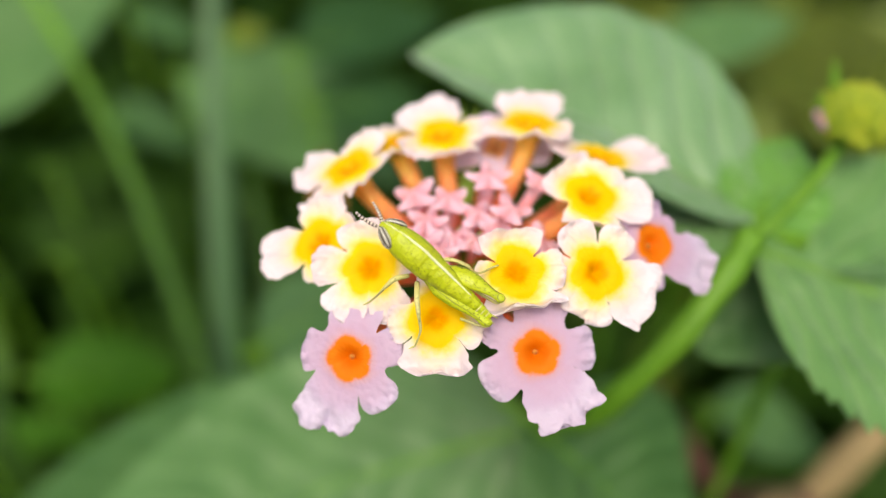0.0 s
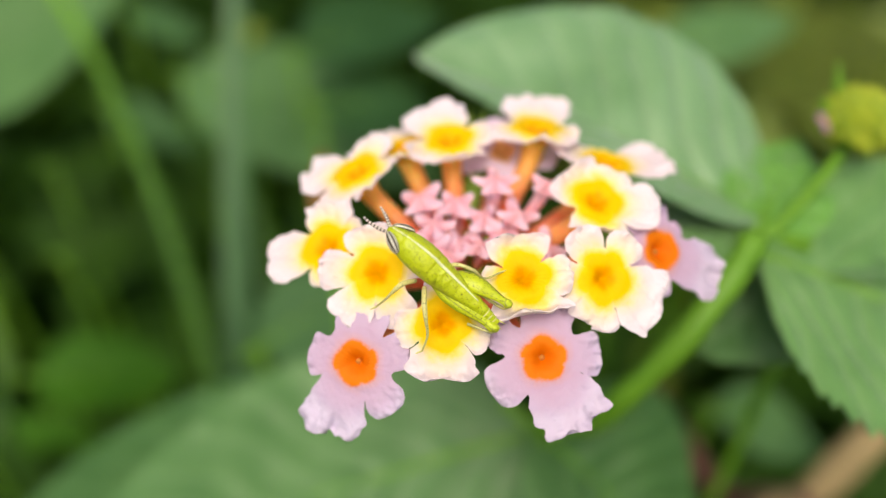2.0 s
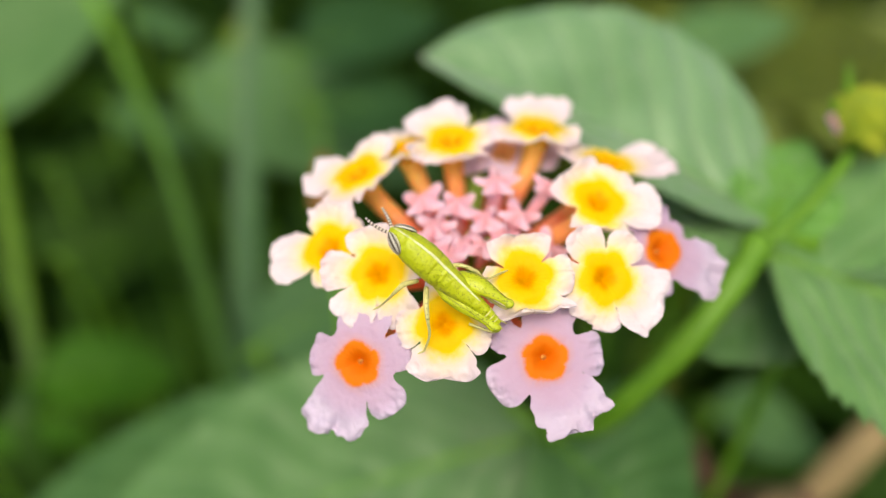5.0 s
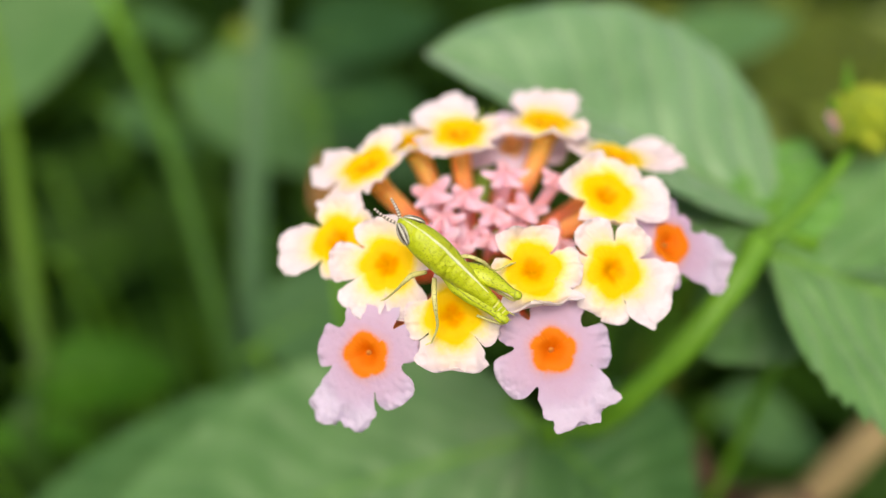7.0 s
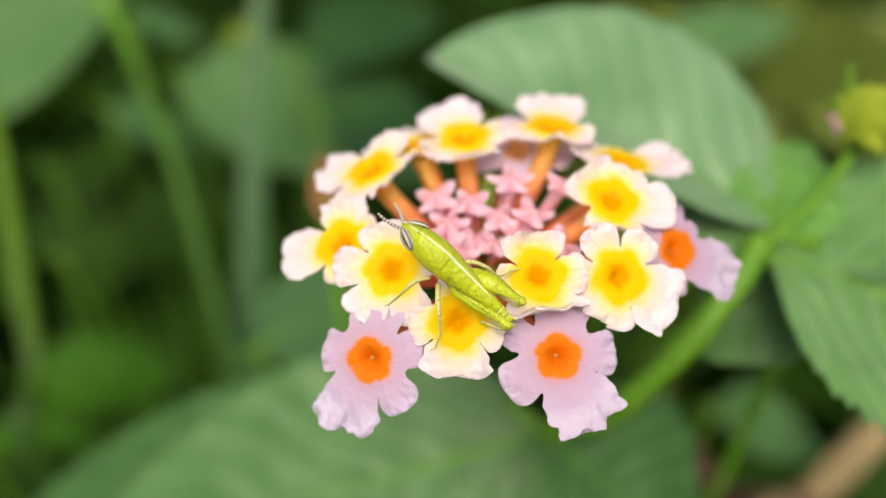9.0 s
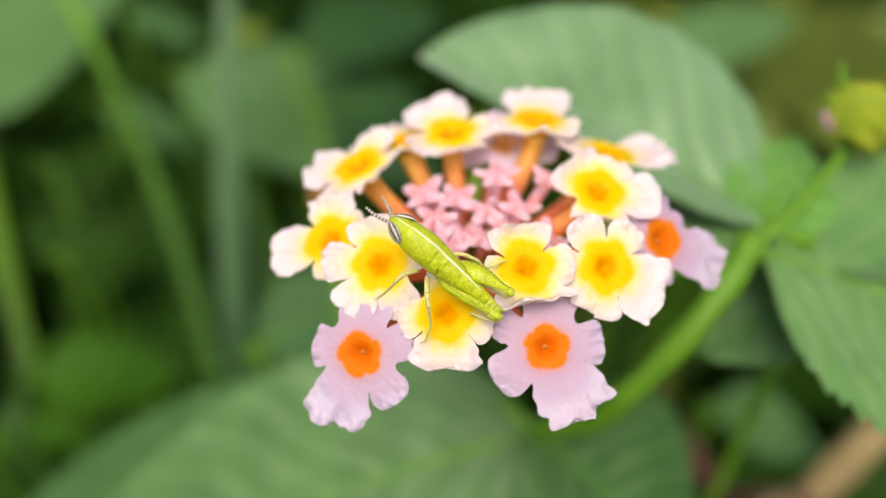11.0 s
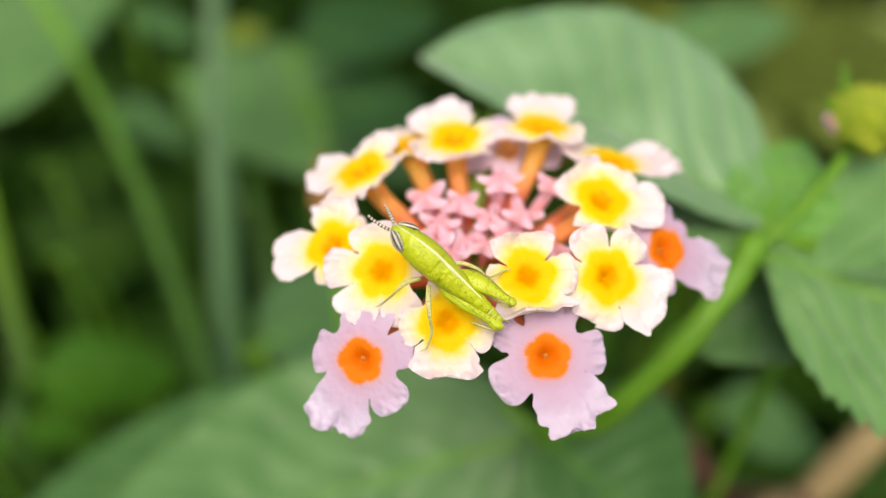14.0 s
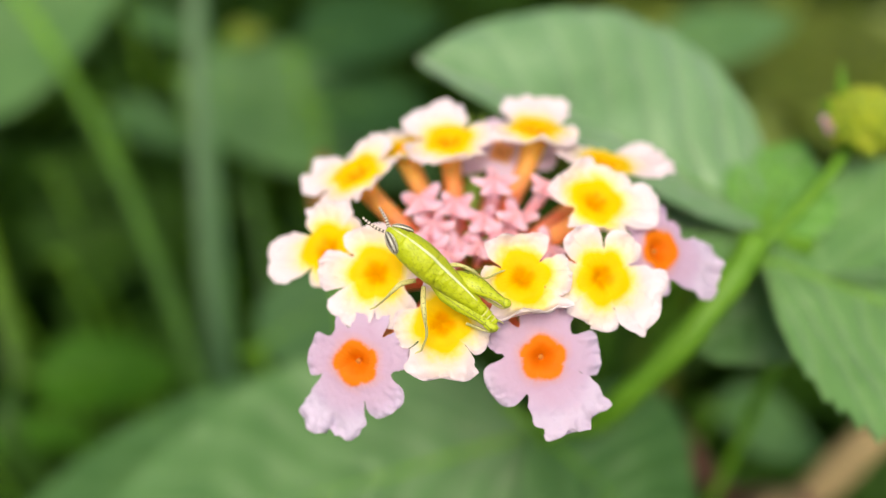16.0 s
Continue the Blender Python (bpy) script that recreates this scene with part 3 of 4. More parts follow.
def leaf_pose(base, tip, face):
    """Pose of a blade whose base and tip lie at the points (working frame, mm), face turned towards face; and its length."""
    b, t = Vector(base), Vector(tip)
    x = (t - b).normalized()
    z = Vector(face)
    z = (z - x * z.dot(x)).normalized()
    m = Matrix((x, z.cross(x), z)).transposed().to_4x4()
    m.translation = b * 0.001
    return m, (t - b).length


def leaf(parent, origin, base, tip, face, half, seed, material, name="leaf", **shape):
    """A blade with a raised midrib and a short stalk; origin: pose of the parent in the working frame."""
    m, length = leaf_pose(base, tip, face)
    rows = blade_rows(length, half, seed, **shape)
    v, f, u = sheet(rows, 0.0003)
    ob = link(name, v, f, material, parent, u, origin.inverted() @ m)
    mid = [r[len(r) // 2][0] - Vector((0, 0, 0.0003)) for r in rows][::6]
    k = len(mid) - 1
    v, f, u = tube([Vector((-0.004, 0, -0.0012))] + mid, [0.0009] + [0.0008 * (1 - 0.8 * i / k) for i in range(k + 1)], 8)
    link("midrib", v, f, STEM, ob, u)
    return ob


def lantana_plant():
    """The branch behind the flower head: stem, node and its leaves."""
    node = Vector((29.8, -2.6, -22.0))
    plant = tagged(new("lantana_plant"), label="lantana branch with toothed crinkled green leaves", category="plant")
    origin = Matrix.Translation(node * 0.001)
    plant.matrix_basis = VIEW @ origin
    low = Vector((12.8, -35.7, -62.0))
    foot = VIEW.inverted() @ Vector((0.03, 0.10, -0.01)) * 1000
    line = spline([node + Vector((2.5, 3.5, -1)), node, Vector((24.6, -9.8, -23.0)), Vector((18.5, -19.3, -32.0)), low, low * 0.55 + foot * 0.45 + Vector((-4, 0, 8)), foot], 8)
    v, f, u = tube([(p - node) * 0.001 for p in line], [0.0015 + 0.0004 * math.sin(i * 0.9) * 0.3 for i in range(len(line))], 12)
    parts = {"stem": link("stem", v, f, STEM, plant, u)}
    L = {}
    L["upper"] = leaf(plant, origin, (35.5, 2.8, -26.0), (0.2, 25.4, -30.0), (0.1, 0.6, 0.78), 17.6, 3, LEAF, teeth=26, blunt=0.55, full=0.9, quilt=0.9, slim=0.55)
    L["right"] = leaf(plant, origin, (33.8, -0.8, -25.0), (63.0, -11.0, -21.0), (0.05, 0.5, 0.86), 16.0, 5, FRESHLEAF, teeth=20, toothed=0.11, quilt=0.55, blunt=0.7)
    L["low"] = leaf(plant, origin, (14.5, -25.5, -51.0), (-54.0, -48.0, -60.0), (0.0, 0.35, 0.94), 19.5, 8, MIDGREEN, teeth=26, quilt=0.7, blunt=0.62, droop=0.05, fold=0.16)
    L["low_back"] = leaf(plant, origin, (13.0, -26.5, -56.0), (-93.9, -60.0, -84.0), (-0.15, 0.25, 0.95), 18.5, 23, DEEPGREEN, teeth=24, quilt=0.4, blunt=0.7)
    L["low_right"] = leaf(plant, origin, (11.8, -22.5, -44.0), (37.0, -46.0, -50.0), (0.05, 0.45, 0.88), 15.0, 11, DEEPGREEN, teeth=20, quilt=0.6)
    L["young"] = leaf(plant, origin, (33.0, 1.2, -25.0), (41.5, 12.6, -30.0), (0.0, 0.45, 0.9), 6.0, 14, YOUNG, teeth=16, fold=0.15, quilt=0.3)
    L["side"] = leaf(plant, origin, (35.0, 2.0, -25.0), (20.5, 5.6, -31.0), (0.0, 0.6, 0.8), 7.2, 17, FRESHLEAF, teeth=16, fold=0.2, quilt=0.4)
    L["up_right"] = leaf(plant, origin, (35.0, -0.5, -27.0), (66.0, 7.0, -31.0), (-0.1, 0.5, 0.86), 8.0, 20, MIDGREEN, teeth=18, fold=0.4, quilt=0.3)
    return plant, parts, L


def bud_head():
    """The unopened head on its stalk beside the node."""
    base = Vector((44.5, 11.6, -27.0))
    head = tagged(new("lantana_bud_head"), label="unopened lantana head of tight yellow-green buds", category="flower bud")
    head.matrix_basis = VIEW @ Matrix.Translation(base * 0.001)
    line = arc(Vector((31.1, -1.0, -24.0)) - base, Vector((36.8, 3.2, -23.0)) - base, Vector((0, 0, 0)), 10)
    v, f, u = tube([p * 0.001 for p in line], [0.0007] * 11, 10)
    link("stalk", v, f, STEM, head, u)
    rng = random.Random(9)
    up = Vector((0.0, 0.75, 0.65)).normalized()
    fr = frame_on(up)
    link("cushion", *ball(up * 0.0022, (0.0029, 0.0029, 0.0022), fr.to_3x3())[:2], CALYX, head, ball(up * 0.0022, (0.0029, 0.0029, 0.0022))[2])
    for i in range(72):
        th, ph = math.acos(1 - (i + 0.5) / 72 * 1.2), i * 2.399963
        d = fr.to_3x3() @ Vector((math.sin(th) * math.cos(ph), math.sin(th) * math.sin(ph), math.cos(th)))
        p = up * 2.0 + d * 2.1
        q = up * 2.0 + d * rng.uniform(3.9, 4.4)
        v, f, u = tube([k * 0.001 for k in arc(p, (p + q) / 2 + up * 0.3, q, 5)], [0.001 * r for r in (0.45, 0.70, 0.84, 0.80, 0.60, 0.2)], 8)
        link("closed_bud", v, f, BUD if d.x < -0.80 and d.y > -0.3 and i % 2 else BUDLET, head, u)
    for i in range(7):
        a = 2 * math.pi * i / 7 + 0.3
        d = fr.to_3x3() @ Vector((math.cos(a), math.sin(a), 0.3 + 0.5 * (i == 2)))
        v, f, u = tube([k * 0.001 for k in arc(up * 0.6, d * 3.2 + up, d * 4.4 + up * (4.0 if i in (2, 3) else 2.2), 6)], [0.001 * r for r in (0.5, 0.8, 0.9, 0.8, 0.55, 0.3, 0.06)], 8, flat=0.35)
        link("bract", v, f, STEM, head, u)
    return head


# ---- grasshopper ----
def grasshopper():
    """A young hopper. Its axes: x towards the head, y to its left, z up from its back; mm."""
    tail, front = Vector((4.4, -4.5, 1.3)), Vector((-3.0, 1.9, 2.3))
    x = (front - tail).normalized()
    z = Vector((0.32, 0.31, 0.89))
    z = (z - x * z.dot(x)).normalized()
    m = Matrix((x, z.cross(x), z)).transposed().to_4x4()
    m.translation = tail * 0.001
    k = (front - tail).length / 10.0
    hop = tagged(new("grasshopper"), label="young yellow-green grasshopper with banded feelers on the florets", category="grasshopper")
    hop.matrix_basis = VIEW @ m
    inv = m.inverted()

    def here(p):
        return inv @ (Vector(p) * 0.001) * 1000

    def loft(name, rows, material, parent=hop, sides=20, label="", keel=0.0):
        """Body section: rows of x, half width, half height, centre height."""
        verts, faces, uvs = [], [], []
        for i, (px, w, h, cz) in enumerate(rows):
            for s in range(sides):
                a = 2 * math.pi * s / sides
                up = math.sin(a)
                verts.append(Vector((px, w * math.cos(a), cz + h * up + keel * max(0, up) ** 12)) * 0.001 * k)
                uvs.append((i / (len(rows) - 1), s / sides))
        for i in range(len(rows) - 1):
            for s in range(sides):
                a, b = i * sides + s, i * sides + (s + 1) % sides
                faces.append((a, b, b + sides, a + sides))
        faces.append(tuple(range(sides - 1, -1, -1)))
        faces.append(tuple((len(rows) - 1) * sides + s for s in range(sides)))
        return link(name, verts, faces, material, parent, uvs, None, label)

    # abdomen in overlapping rings, each with its own raised hind rim
    def girth(px):
        return 0.20 + 0.86 * min(1.0, (px / 5.6) * 1.04) ** 0.82
    rings = []
    for i in range(73):
        px = 5.6 * i / 72
        step = 0.045 * ((px * 1.55) % 1.0)
        rings.append((px, girth(px) - step, (girth(px) - step) * 1.02, 0.0))
    loft("abdomen", rings, HOPPER, keel=0.10)
    loft("thorax", [(5.2, 1.04, 0.98, 0), (5.6, 1.14, 1.06, 0.02), (6.2, 1.16, 1.10, 0.06), (6.7, 1.10, 1.06, 0.06)], HOPPER, keel=0.08)
    loft("pronotum", [(6.1, 1.14, 1.08, 0.06), (6.25, 1.175, 1.13, 0.08), (7.0, 1.19, 1.165, 0.10), (7.05, 1.185, 1.16, 0.10), (7.15, 1.185, 1.16, 0.10), (8.0, 1.11, 1.10, 0.08), (8.6, 0.96, 1.02, 0.05), (8.75, 0.89, 0.97, 0.04)], HOPPER, keel=0.1)
    head = loft("head", [(8.4, 0.80, 0.85, 0), (8.7, 0.86, 0.95, 0.02), (9.1, 0.76, 0.93, 0.03), (9.45, 0.58, 0.82, 0.05), (9.75, 0.38, 0.62, 0.08), (9.95, 0.22, 0.42, 0.1), (10.05, 0.10, 0.2, 0.12)], HOPPER)
    stripe = [(0.5 + 9.4 * i / 40) for i in range(41)]

    def back_height(px):
        base = girth(px) * 1.02 + 0.075
        if px > 5.2:
            base = np.interp(px, [5.2, 5.6, 6.1, 6.25, 7.0, 8.0, 8.6, 9.1, 9.5, 9.8, 9.9], [1.10, 1.17, 1.26, 1.34, 1.35, 1.26, 1.14, 0.97, 0.90, 0.74, 0.68])
        return base
    line = [Vector((px, 0, back_height(px) + 0.0)) * 0.001 * k for px in stripe if px > 2.0]
    v, f, u = tube(line, [0.00003 + 0.00007 * math.sin(math.pi * (i / (len(line) - 1)) ** 0.8) ** 2 for i in range(len(line))], 8)
    link("back_stripe", v, f, HOPPER_PALE, hop, u, label="white stripe along the back")
    for side in (1, -1):
        turn = Euler((0, 0, radians(-27 * side))).to_matrix()
        mid = Vector((9.20, 0.66 * side, 0.24))
        v, f, u = ball(mid * 0.001 * k, [q * 0.001 * k for q in (0.84, 0.31, 0.58)], turn, 14, 24)
        flat = [turn.inverted() @ (Vector(p) * 1000 / k - mid) for p in v]
        link("eye", v, f, EYE_STRIPES, head, [(0.5 + math.atan2(q.z / 0.58, q.y * side / 0.31) / math.pi, 0.5) for q in flat], label="pale eye with dark stripes")
    for base, tip, bend in (((-3.0, 1.7, 2.4), (-4.6, 2.7, 2.5), (-0.1, 0.25, 0)), ((-2.9, 2.0, 2.4), (-3.5, 3.4, 2.5), (-0.3, 0, 0.1))):
        a, b = here(base), here(tip)
        pts = arc(a, (a + b) / 2 + Vector(bend), b, 32)
        rad = [0.001 * (0.075 + 0.06 * math.sin(math.pi * min(1, i / 40 + 0.2)) + 0.014 * math.cos(2 * math.pi * 8 * i / 32)) for i in range(33)]
        v, f, u = tube([p * 0.001 for p in pts], rad, 8)
        link("antenna", v, f, FEELER, head, u, label="black and white banded feeler")

    def limb(name, joints, radii, material, flat=1.0, parent=hop, n=6):
        line = spline([here(j) for j in joints], n)
        pos = np.linspace(0, len(radii) - 1, len(line))
        v, f, u = tube([p * 0.001 for p in line], [0.001 * float(np.interp(q, range(len(radii)), radii)) for q in pos], 10, flat=flat)
        return link(name, v, f, material, parent, u)

    def lower_leg(parent, joints, toe):
        """Thin lower leg with its foot."""
        limb("shin", joints, [0.12, 0.10, 0.085, 0.075], HOPPER_LEG, parent=parent)
        limb("foot", [joints[-1], tuple(Vector(joints[-1]) + Vector(toe))], [0.085, 0.07, 0.03], HOPPER_LEG, parent=parent, n=5)

    # jumping legs: a broad flattened thigh with dotted keels, a round ringed knee, and the shin folded beneath
    def thigh_rows(hip, knee, swell, drop):
        """Centre line, half breadth and half height of a thigh, from hip to knee."""
        h, e = here(hip), here(knee)
        out = []
        for i in range(25):
            t = i / 24
            w = np.interp(t, [0, 0.08, 0.28, 0.5, 0.72, 0.86, 0.93, 1.0], [0.30, 0.62, 1.0, 0.92, 0.60, 0.42, 0.46, 0.40]) * swell
            out.append((h.lerp(e, t) + Vector((0, 0, drop * math.sin(math.pi * t))), float(w)))
        return out
    for hip, knee, foot, shin, swell, drop, out in (
            ((1.35, -1.05, 1.35), (5.05, -3.15, 1.75), (3.1, -2.5, 0.3), (4.8, -3.5, 0.9), 0.64, 0.25, -1),
            ((-0.15, -1.2, 0.75), (4.2, -4.82, 1.35), (2.4, -4.7, -0.1), (4.0, -5.2, 0.5), 0.98, 0.25, 1)):
        rows = thigh_rows(hip, knee, swell, drop)
        v, f, u = [], [], []
        for i, (p, w) in enumerate(rows):
            for q in range(16):
                a = 2 * math.pi * q / 16
                ridge = 1 + 0.10 * abs(math.cos(2 * a)) ** 6
                v.append((p + Vector((0, w * ridge * math.cos(a), 0.62 * w * ridge * math.sin(a)))) * 0.001)
                u.append((i / 24, q / 16))
        for i in range(24):
            for q in range(16):
                a, b = i * 16 + q, i * 16 + (q + 1) % 16
                f.append((a, b, b + 16, a + 16))
        f += [tuple(range(15, -1, -1)), tuple(24 * 16 + q for q in range(16))]
        thigh = link("hind_thigh", v, f, HOPPER, hop, u)
        e = rows[-1][0]
        v, f, u = ball(e * 0.001, (0.00036, 0.00034, 0.00030))
        link("knee", v, f, HOPPER, thigh, u)
        ring = [e + Vector((0.28 * math.cos(q * math.pi / 10), 0.27 * math.sin(q * math.pi / 10), 0.17)) for q in range(21)]
        v, f, u = tube([p * 0.001 for p in ring], [0.000032] * 21, 6)
        link("knee_ring", v, f, DARK_EDGE, thigh, u)
        for across in (0.82 * out,):
            line = [p + Vector((0, across * w, 0.62 * w * math.sqrt(1 - across * across) + 0.02)) for p, w in rows[3:]]
            v, f, u = tube([p * 0.001 for p in line], [0.000022] * len(line), 6)
            link("thigh_keel", v, f, DARK_EDGE, thigh, u)
        # pairs of small dark dots beside the keels
        for i in range(5, 23, 2):
            for across in (0.62, -0.62):
                p, w = rows[i]
                v, f, u = ball((p + Vector((0, across * w, 0.62 * w * 0.785 + 0.012))) * 0.001, (0.00004, 0.00004, 0.00002), None, 4, 6)
                link("dark_dot", v, f, DOT, thigh, u)
        limb("hind_shin", [knee, shin, foot], [0.16, 0.13, 0.11, 0.10], HOPPER_LEG, parent=thigh)
    a = limb("front_leg", [(-1.2, -1.6, 1.1), (-2.1, -1.8, 1.9), (-2.8, -2.4, 1.7)], [0.16, 0.19, 0.17, 0.13], HOPPER_LEG)
    lower_leg(a, [(-2.8, -2.4, 1.7), (-3.3, -2.9, 0.7), (-4.0, -3.5, -0.5)], (-0.45, -0.2, 0.05))
    a = limb("middle_leg", [(-0.6, -2.1, 0.9), (-0.6, -3.0, 1.9), (-0.5, -4.2, 1.9)], [0.18, 0.19, 0.18, 0.14], HOPPER_LEG)
    lower_leg(a, [(-0.5, -4.2, 1.9), (-0.4, -5.4, 0.9), (-0.8, -6.6, -0.2)], (-0.45, -0.2, 0.05))
    a = limb("middle_leg", [(0.6, -0.7, 1.1), (1.7, -0.5, 2.0), (2.8, -0.9, 1.7)], [0.15, 0.16, 0.14, 0.12], HOPPER_LEG)
    lower_leg(a, [(2.8, -0.9, 1.7), (3.6, -1.5, 0.3), (4.8, -1.1, -0.7)], (0.4, 0.15, 0.05))
    for q in (0.35, 0.72, 1.1):
        r = girth(q) * 0.98
        loft("tail_ring", [(q - 0.05, r * 0.97, r * 0.99, 0), (q, r + 0.03, r + 0.04, 0), (q + 0.06, r + 0.01, r + 0.02, 0)], TAIL, keel=0.08)
    # short tail spikes and the dark little feet
    for side in (1, -1):
        v, f, u = tube([Vector((0.15, 0.16 * side, 0.05)) * 0.001 * k, Vector((-0.45, 0.26 * side, 0.15)) * 0.001 * k], [0.00008, 0.00003], 6)
        link("tail_spike", v, f, HOPPER_LEG, hop, u)
    return hop


# ---- grass, weeds and litter behind ----
def grass_blade(points, width, material, label, seed):
    """A long keeled blade through points of the working frame (mm), its foot in the soil. Stands at its foot."""
    line = spline(points, 10)
    foot = VIEW.inverted() @ Vector((*(mm(line[0]).xy), -0.005)) * 1000
    line = spline([foot, foot * 0.5 + line[0] * 0.5 + Vector((0, 1, 2))] + [Vector(p) for p in points], 12)
    n = len(line) - 1
    rows = []
    for i, p in enumerate(line):
        d = (line[min(i + 1, n)] - line[max(i - 1, 0)]).normalized()
        side = d.cross(Vector((0.15 * math.sin(seed + i * 0.03), 0.1, 1))).normalized()
        up = side.cross(d)
        w = width / 2 * (1 - 0.75 * (i / n) ** 3) * min(1, 0.5 + i / n * 4)
        rows.append([((p - foot + side * w * q - up * (abs(q) * -0.35 * w)) * 0.001, (i / n, q)) for q in (-1, -0.6, -0.2, 0, 0.2, 0.6, 1)])
    v, f, u = sheet(rows, 0.00025)
    ob = tagged(new("grass_blade"), label=label, category="grass", group="grass blades")
    ob.matrix_basis = VIEW @ Matrix.Translation(foot * 0.001)
    link("blade", v, f, material, ob, u)
    v, f, u = tube([(p - foot) * 0.001 for p in line[::4]], [0.0004] * len(line[::4]), 6)
    link("rib", v, f, material, ob, u)
    return ob


def weed(name, label, leaves, material, seed, **shape):
    """A broad-leaved weed: stem from the soil and leaves at given base, tip, facing and half width (working frame, mm)."""
    base = Vector(leaves[0][0])
    foot = VIEW.inverted() @ Vector((*(mm(base).xy), -0.005)) * 1000
    ob = tagged(new(name), label=label, category="weed", group="weeds")
    origin = Matrix.Translation(foot * 0.001)
    ob.matrix_basis = VIEW @ origin
    for i, (b, t, face, half) in enumerate(leaves):
        leaf(ob, origin, b, t, face, half, seed + i * 3, material, nu=40, nv=16, **shape)
        q = Vector(b)
        line = arc(Vector((0, 0, 0)), (q - foot) * 0.6 + Vector((0, -6, -4)), q - foot, 10)
        v, f, u = tube([p * 0.001 for p in line], [0.0014 - 0.0006 * j / 10 for j in range(11)], 8)
        link("stem", v, f, STEM, ob, u)
    return ob


def undergrowth(name, label, material, count, wide, deep, seed, lift=0.0):
    """The mass of low leaves further back, too many to tell apart."""
    rng = random.Random(seed)
    verts, faces, uvs = [], [], []
    for i in range(count):
        if i < count * 0.7:
            gx, gy = rng.uniform(*wide) + rng.gauss(0, 0.09), rng.uniform(*deep) + rng.gauss(0, 0.09)
        else:
            a, far = rng.uniform(0, 6.283), 0.3 + abs(rng.gauss(0, 1.1))
            gx, gy = sum(wide) / 2 + far * math.cos(a), sum(deep) / 2 + far * math.sin(a)
        if lift and gx < 0.08:
            gx = 0.16 - gx
        gz = 0.02 + lift + rng.random() * (0.16 + 0.16 * min(1.2, max(0.0, gy)))
        yaw, tilt, size = rng.uniform(0, 6.28), rng.uniform(-0.2, 0.9), rng.uniform(0.018, 0.048)
        m = Matrix.Translation((gx, gy, gz)) @ Euler((rng.uniform(-0.5, 0.5), tilt, yaw)).to_matrix().to_4x4()
        k = len(verts)
        for a in range(7):
            u = a / 6
            w = 0.42 * size * math.sin(math.pi * min(1, u ** 0.75)) + 0.0004
            for q in (-1, 0, 1):
                verts.append(m @ Vector((u * size, q * w, 0.25 * abs(q) * w - 0.2 * size * u * u)))
                uvs.append((u, q))
        for a in range(6):
            for q in range(2):
                s = k + a * 3 + q
                faces.append((s, s + 3, s + 4, s + 1))
        # its thin stalk down to the soil
        k = len(verts)
        foot = Vector((gx, gy, -0.004))
        top = m.translation
        for p in (foot, top):
            for d in ((0.0008, 0, 0), (-0.0004, 0.0007, 0), (-0.0004, -0.0007, 0)):
                verts.append(p + Vector(d))
                uvs.append((0.5, 0.5))
        faces += [(k, k + 1, k + 4, k + 3), (k + 1, k + 2, k + 5, k + 4), (k + 2, k, k + 3, k + 5)]
    tagged(link(name, verts, faces, material, None, uvs), label=label, category="undergrowth", kind="stuff")


def rod(name, label, category, a, b, bend, r, material):
    """A stalk or twig that leans out of the soil; points in the working frame, mm."""
    a, b = Vector(a), Vector(b)
    foot = VIEW.inverted() @ Vector((*(mm(b).xy), -0.006)) * 1000
    ob = tagged(new(name), label=label, category=category)
    ob.matrix_basis = VIEW @ Matrix.Translation(foot * 0.001)
    line = spline([foot, b, (a + b) / 2 + Vector(bend), a], 8)
    v, f, u = tube([(p - foot) * 0.001 for p in line], [0.001 * r * (1 + 0.06 * math.sin(i * 2.1)) for i in range(len(line))], 10)
    link("stalk", v, f, material, ob, u)
    for i in (13, 19):
        v, f, u = ball((line[i] - foot) * 0.001, (0.0011 * r, 0.0011 * r, 0.0008 * r))
        link("joint", v, f, material, ob, u)
    return ob


soil()
HEAD = flower_head()
PLANT, PLANT_PARTS, LEAVES = lantana_plant()
BUDS = bud_head()
HOP = grasshopper()
BLADES = [
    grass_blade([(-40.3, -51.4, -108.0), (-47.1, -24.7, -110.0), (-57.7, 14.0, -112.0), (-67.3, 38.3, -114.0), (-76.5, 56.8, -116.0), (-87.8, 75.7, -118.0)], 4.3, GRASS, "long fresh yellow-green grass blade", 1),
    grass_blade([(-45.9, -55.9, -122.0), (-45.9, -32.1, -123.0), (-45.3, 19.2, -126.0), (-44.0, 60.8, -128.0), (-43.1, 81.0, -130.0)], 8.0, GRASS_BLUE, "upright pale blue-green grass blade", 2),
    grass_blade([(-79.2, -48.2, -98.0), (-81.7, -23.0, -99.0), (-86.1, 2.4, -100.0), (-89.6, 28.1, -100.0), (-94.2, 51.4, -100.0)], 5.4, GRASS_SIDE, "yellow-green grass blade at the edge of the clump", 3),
    grass_blade([(-35.1, -56.8, -125.0), (-38.1, -34.0, -126.0), (-41.7, -8.1, -127.0), (-47.5, 19.5, -128.0)], 5.6, GRASS_SHADE, "short grass blade painted in shaded green", 4),
]
weed("weed", "broad green leaf of a weed among the grass", [((-78.0, 51.0, -165.0), (-1.0, 27.5, -172.0), (0.1, 0.5, 0.85), 23)], PALE, 31)
weed("weed", "broad pale green weed leaf", [((-147.0, 35.0, -152.0), (-95.0, 83.0, -160.0), (0.1, 0.45, 0.9), 23)], PALE, 41)
weed("weed", "soft green weed leaf far behind", [((58.2, 51.2, -150.0), (102.4, 70.2, -158.0), (0.0, 0.5, 0.85), 11)], PALE, 111)
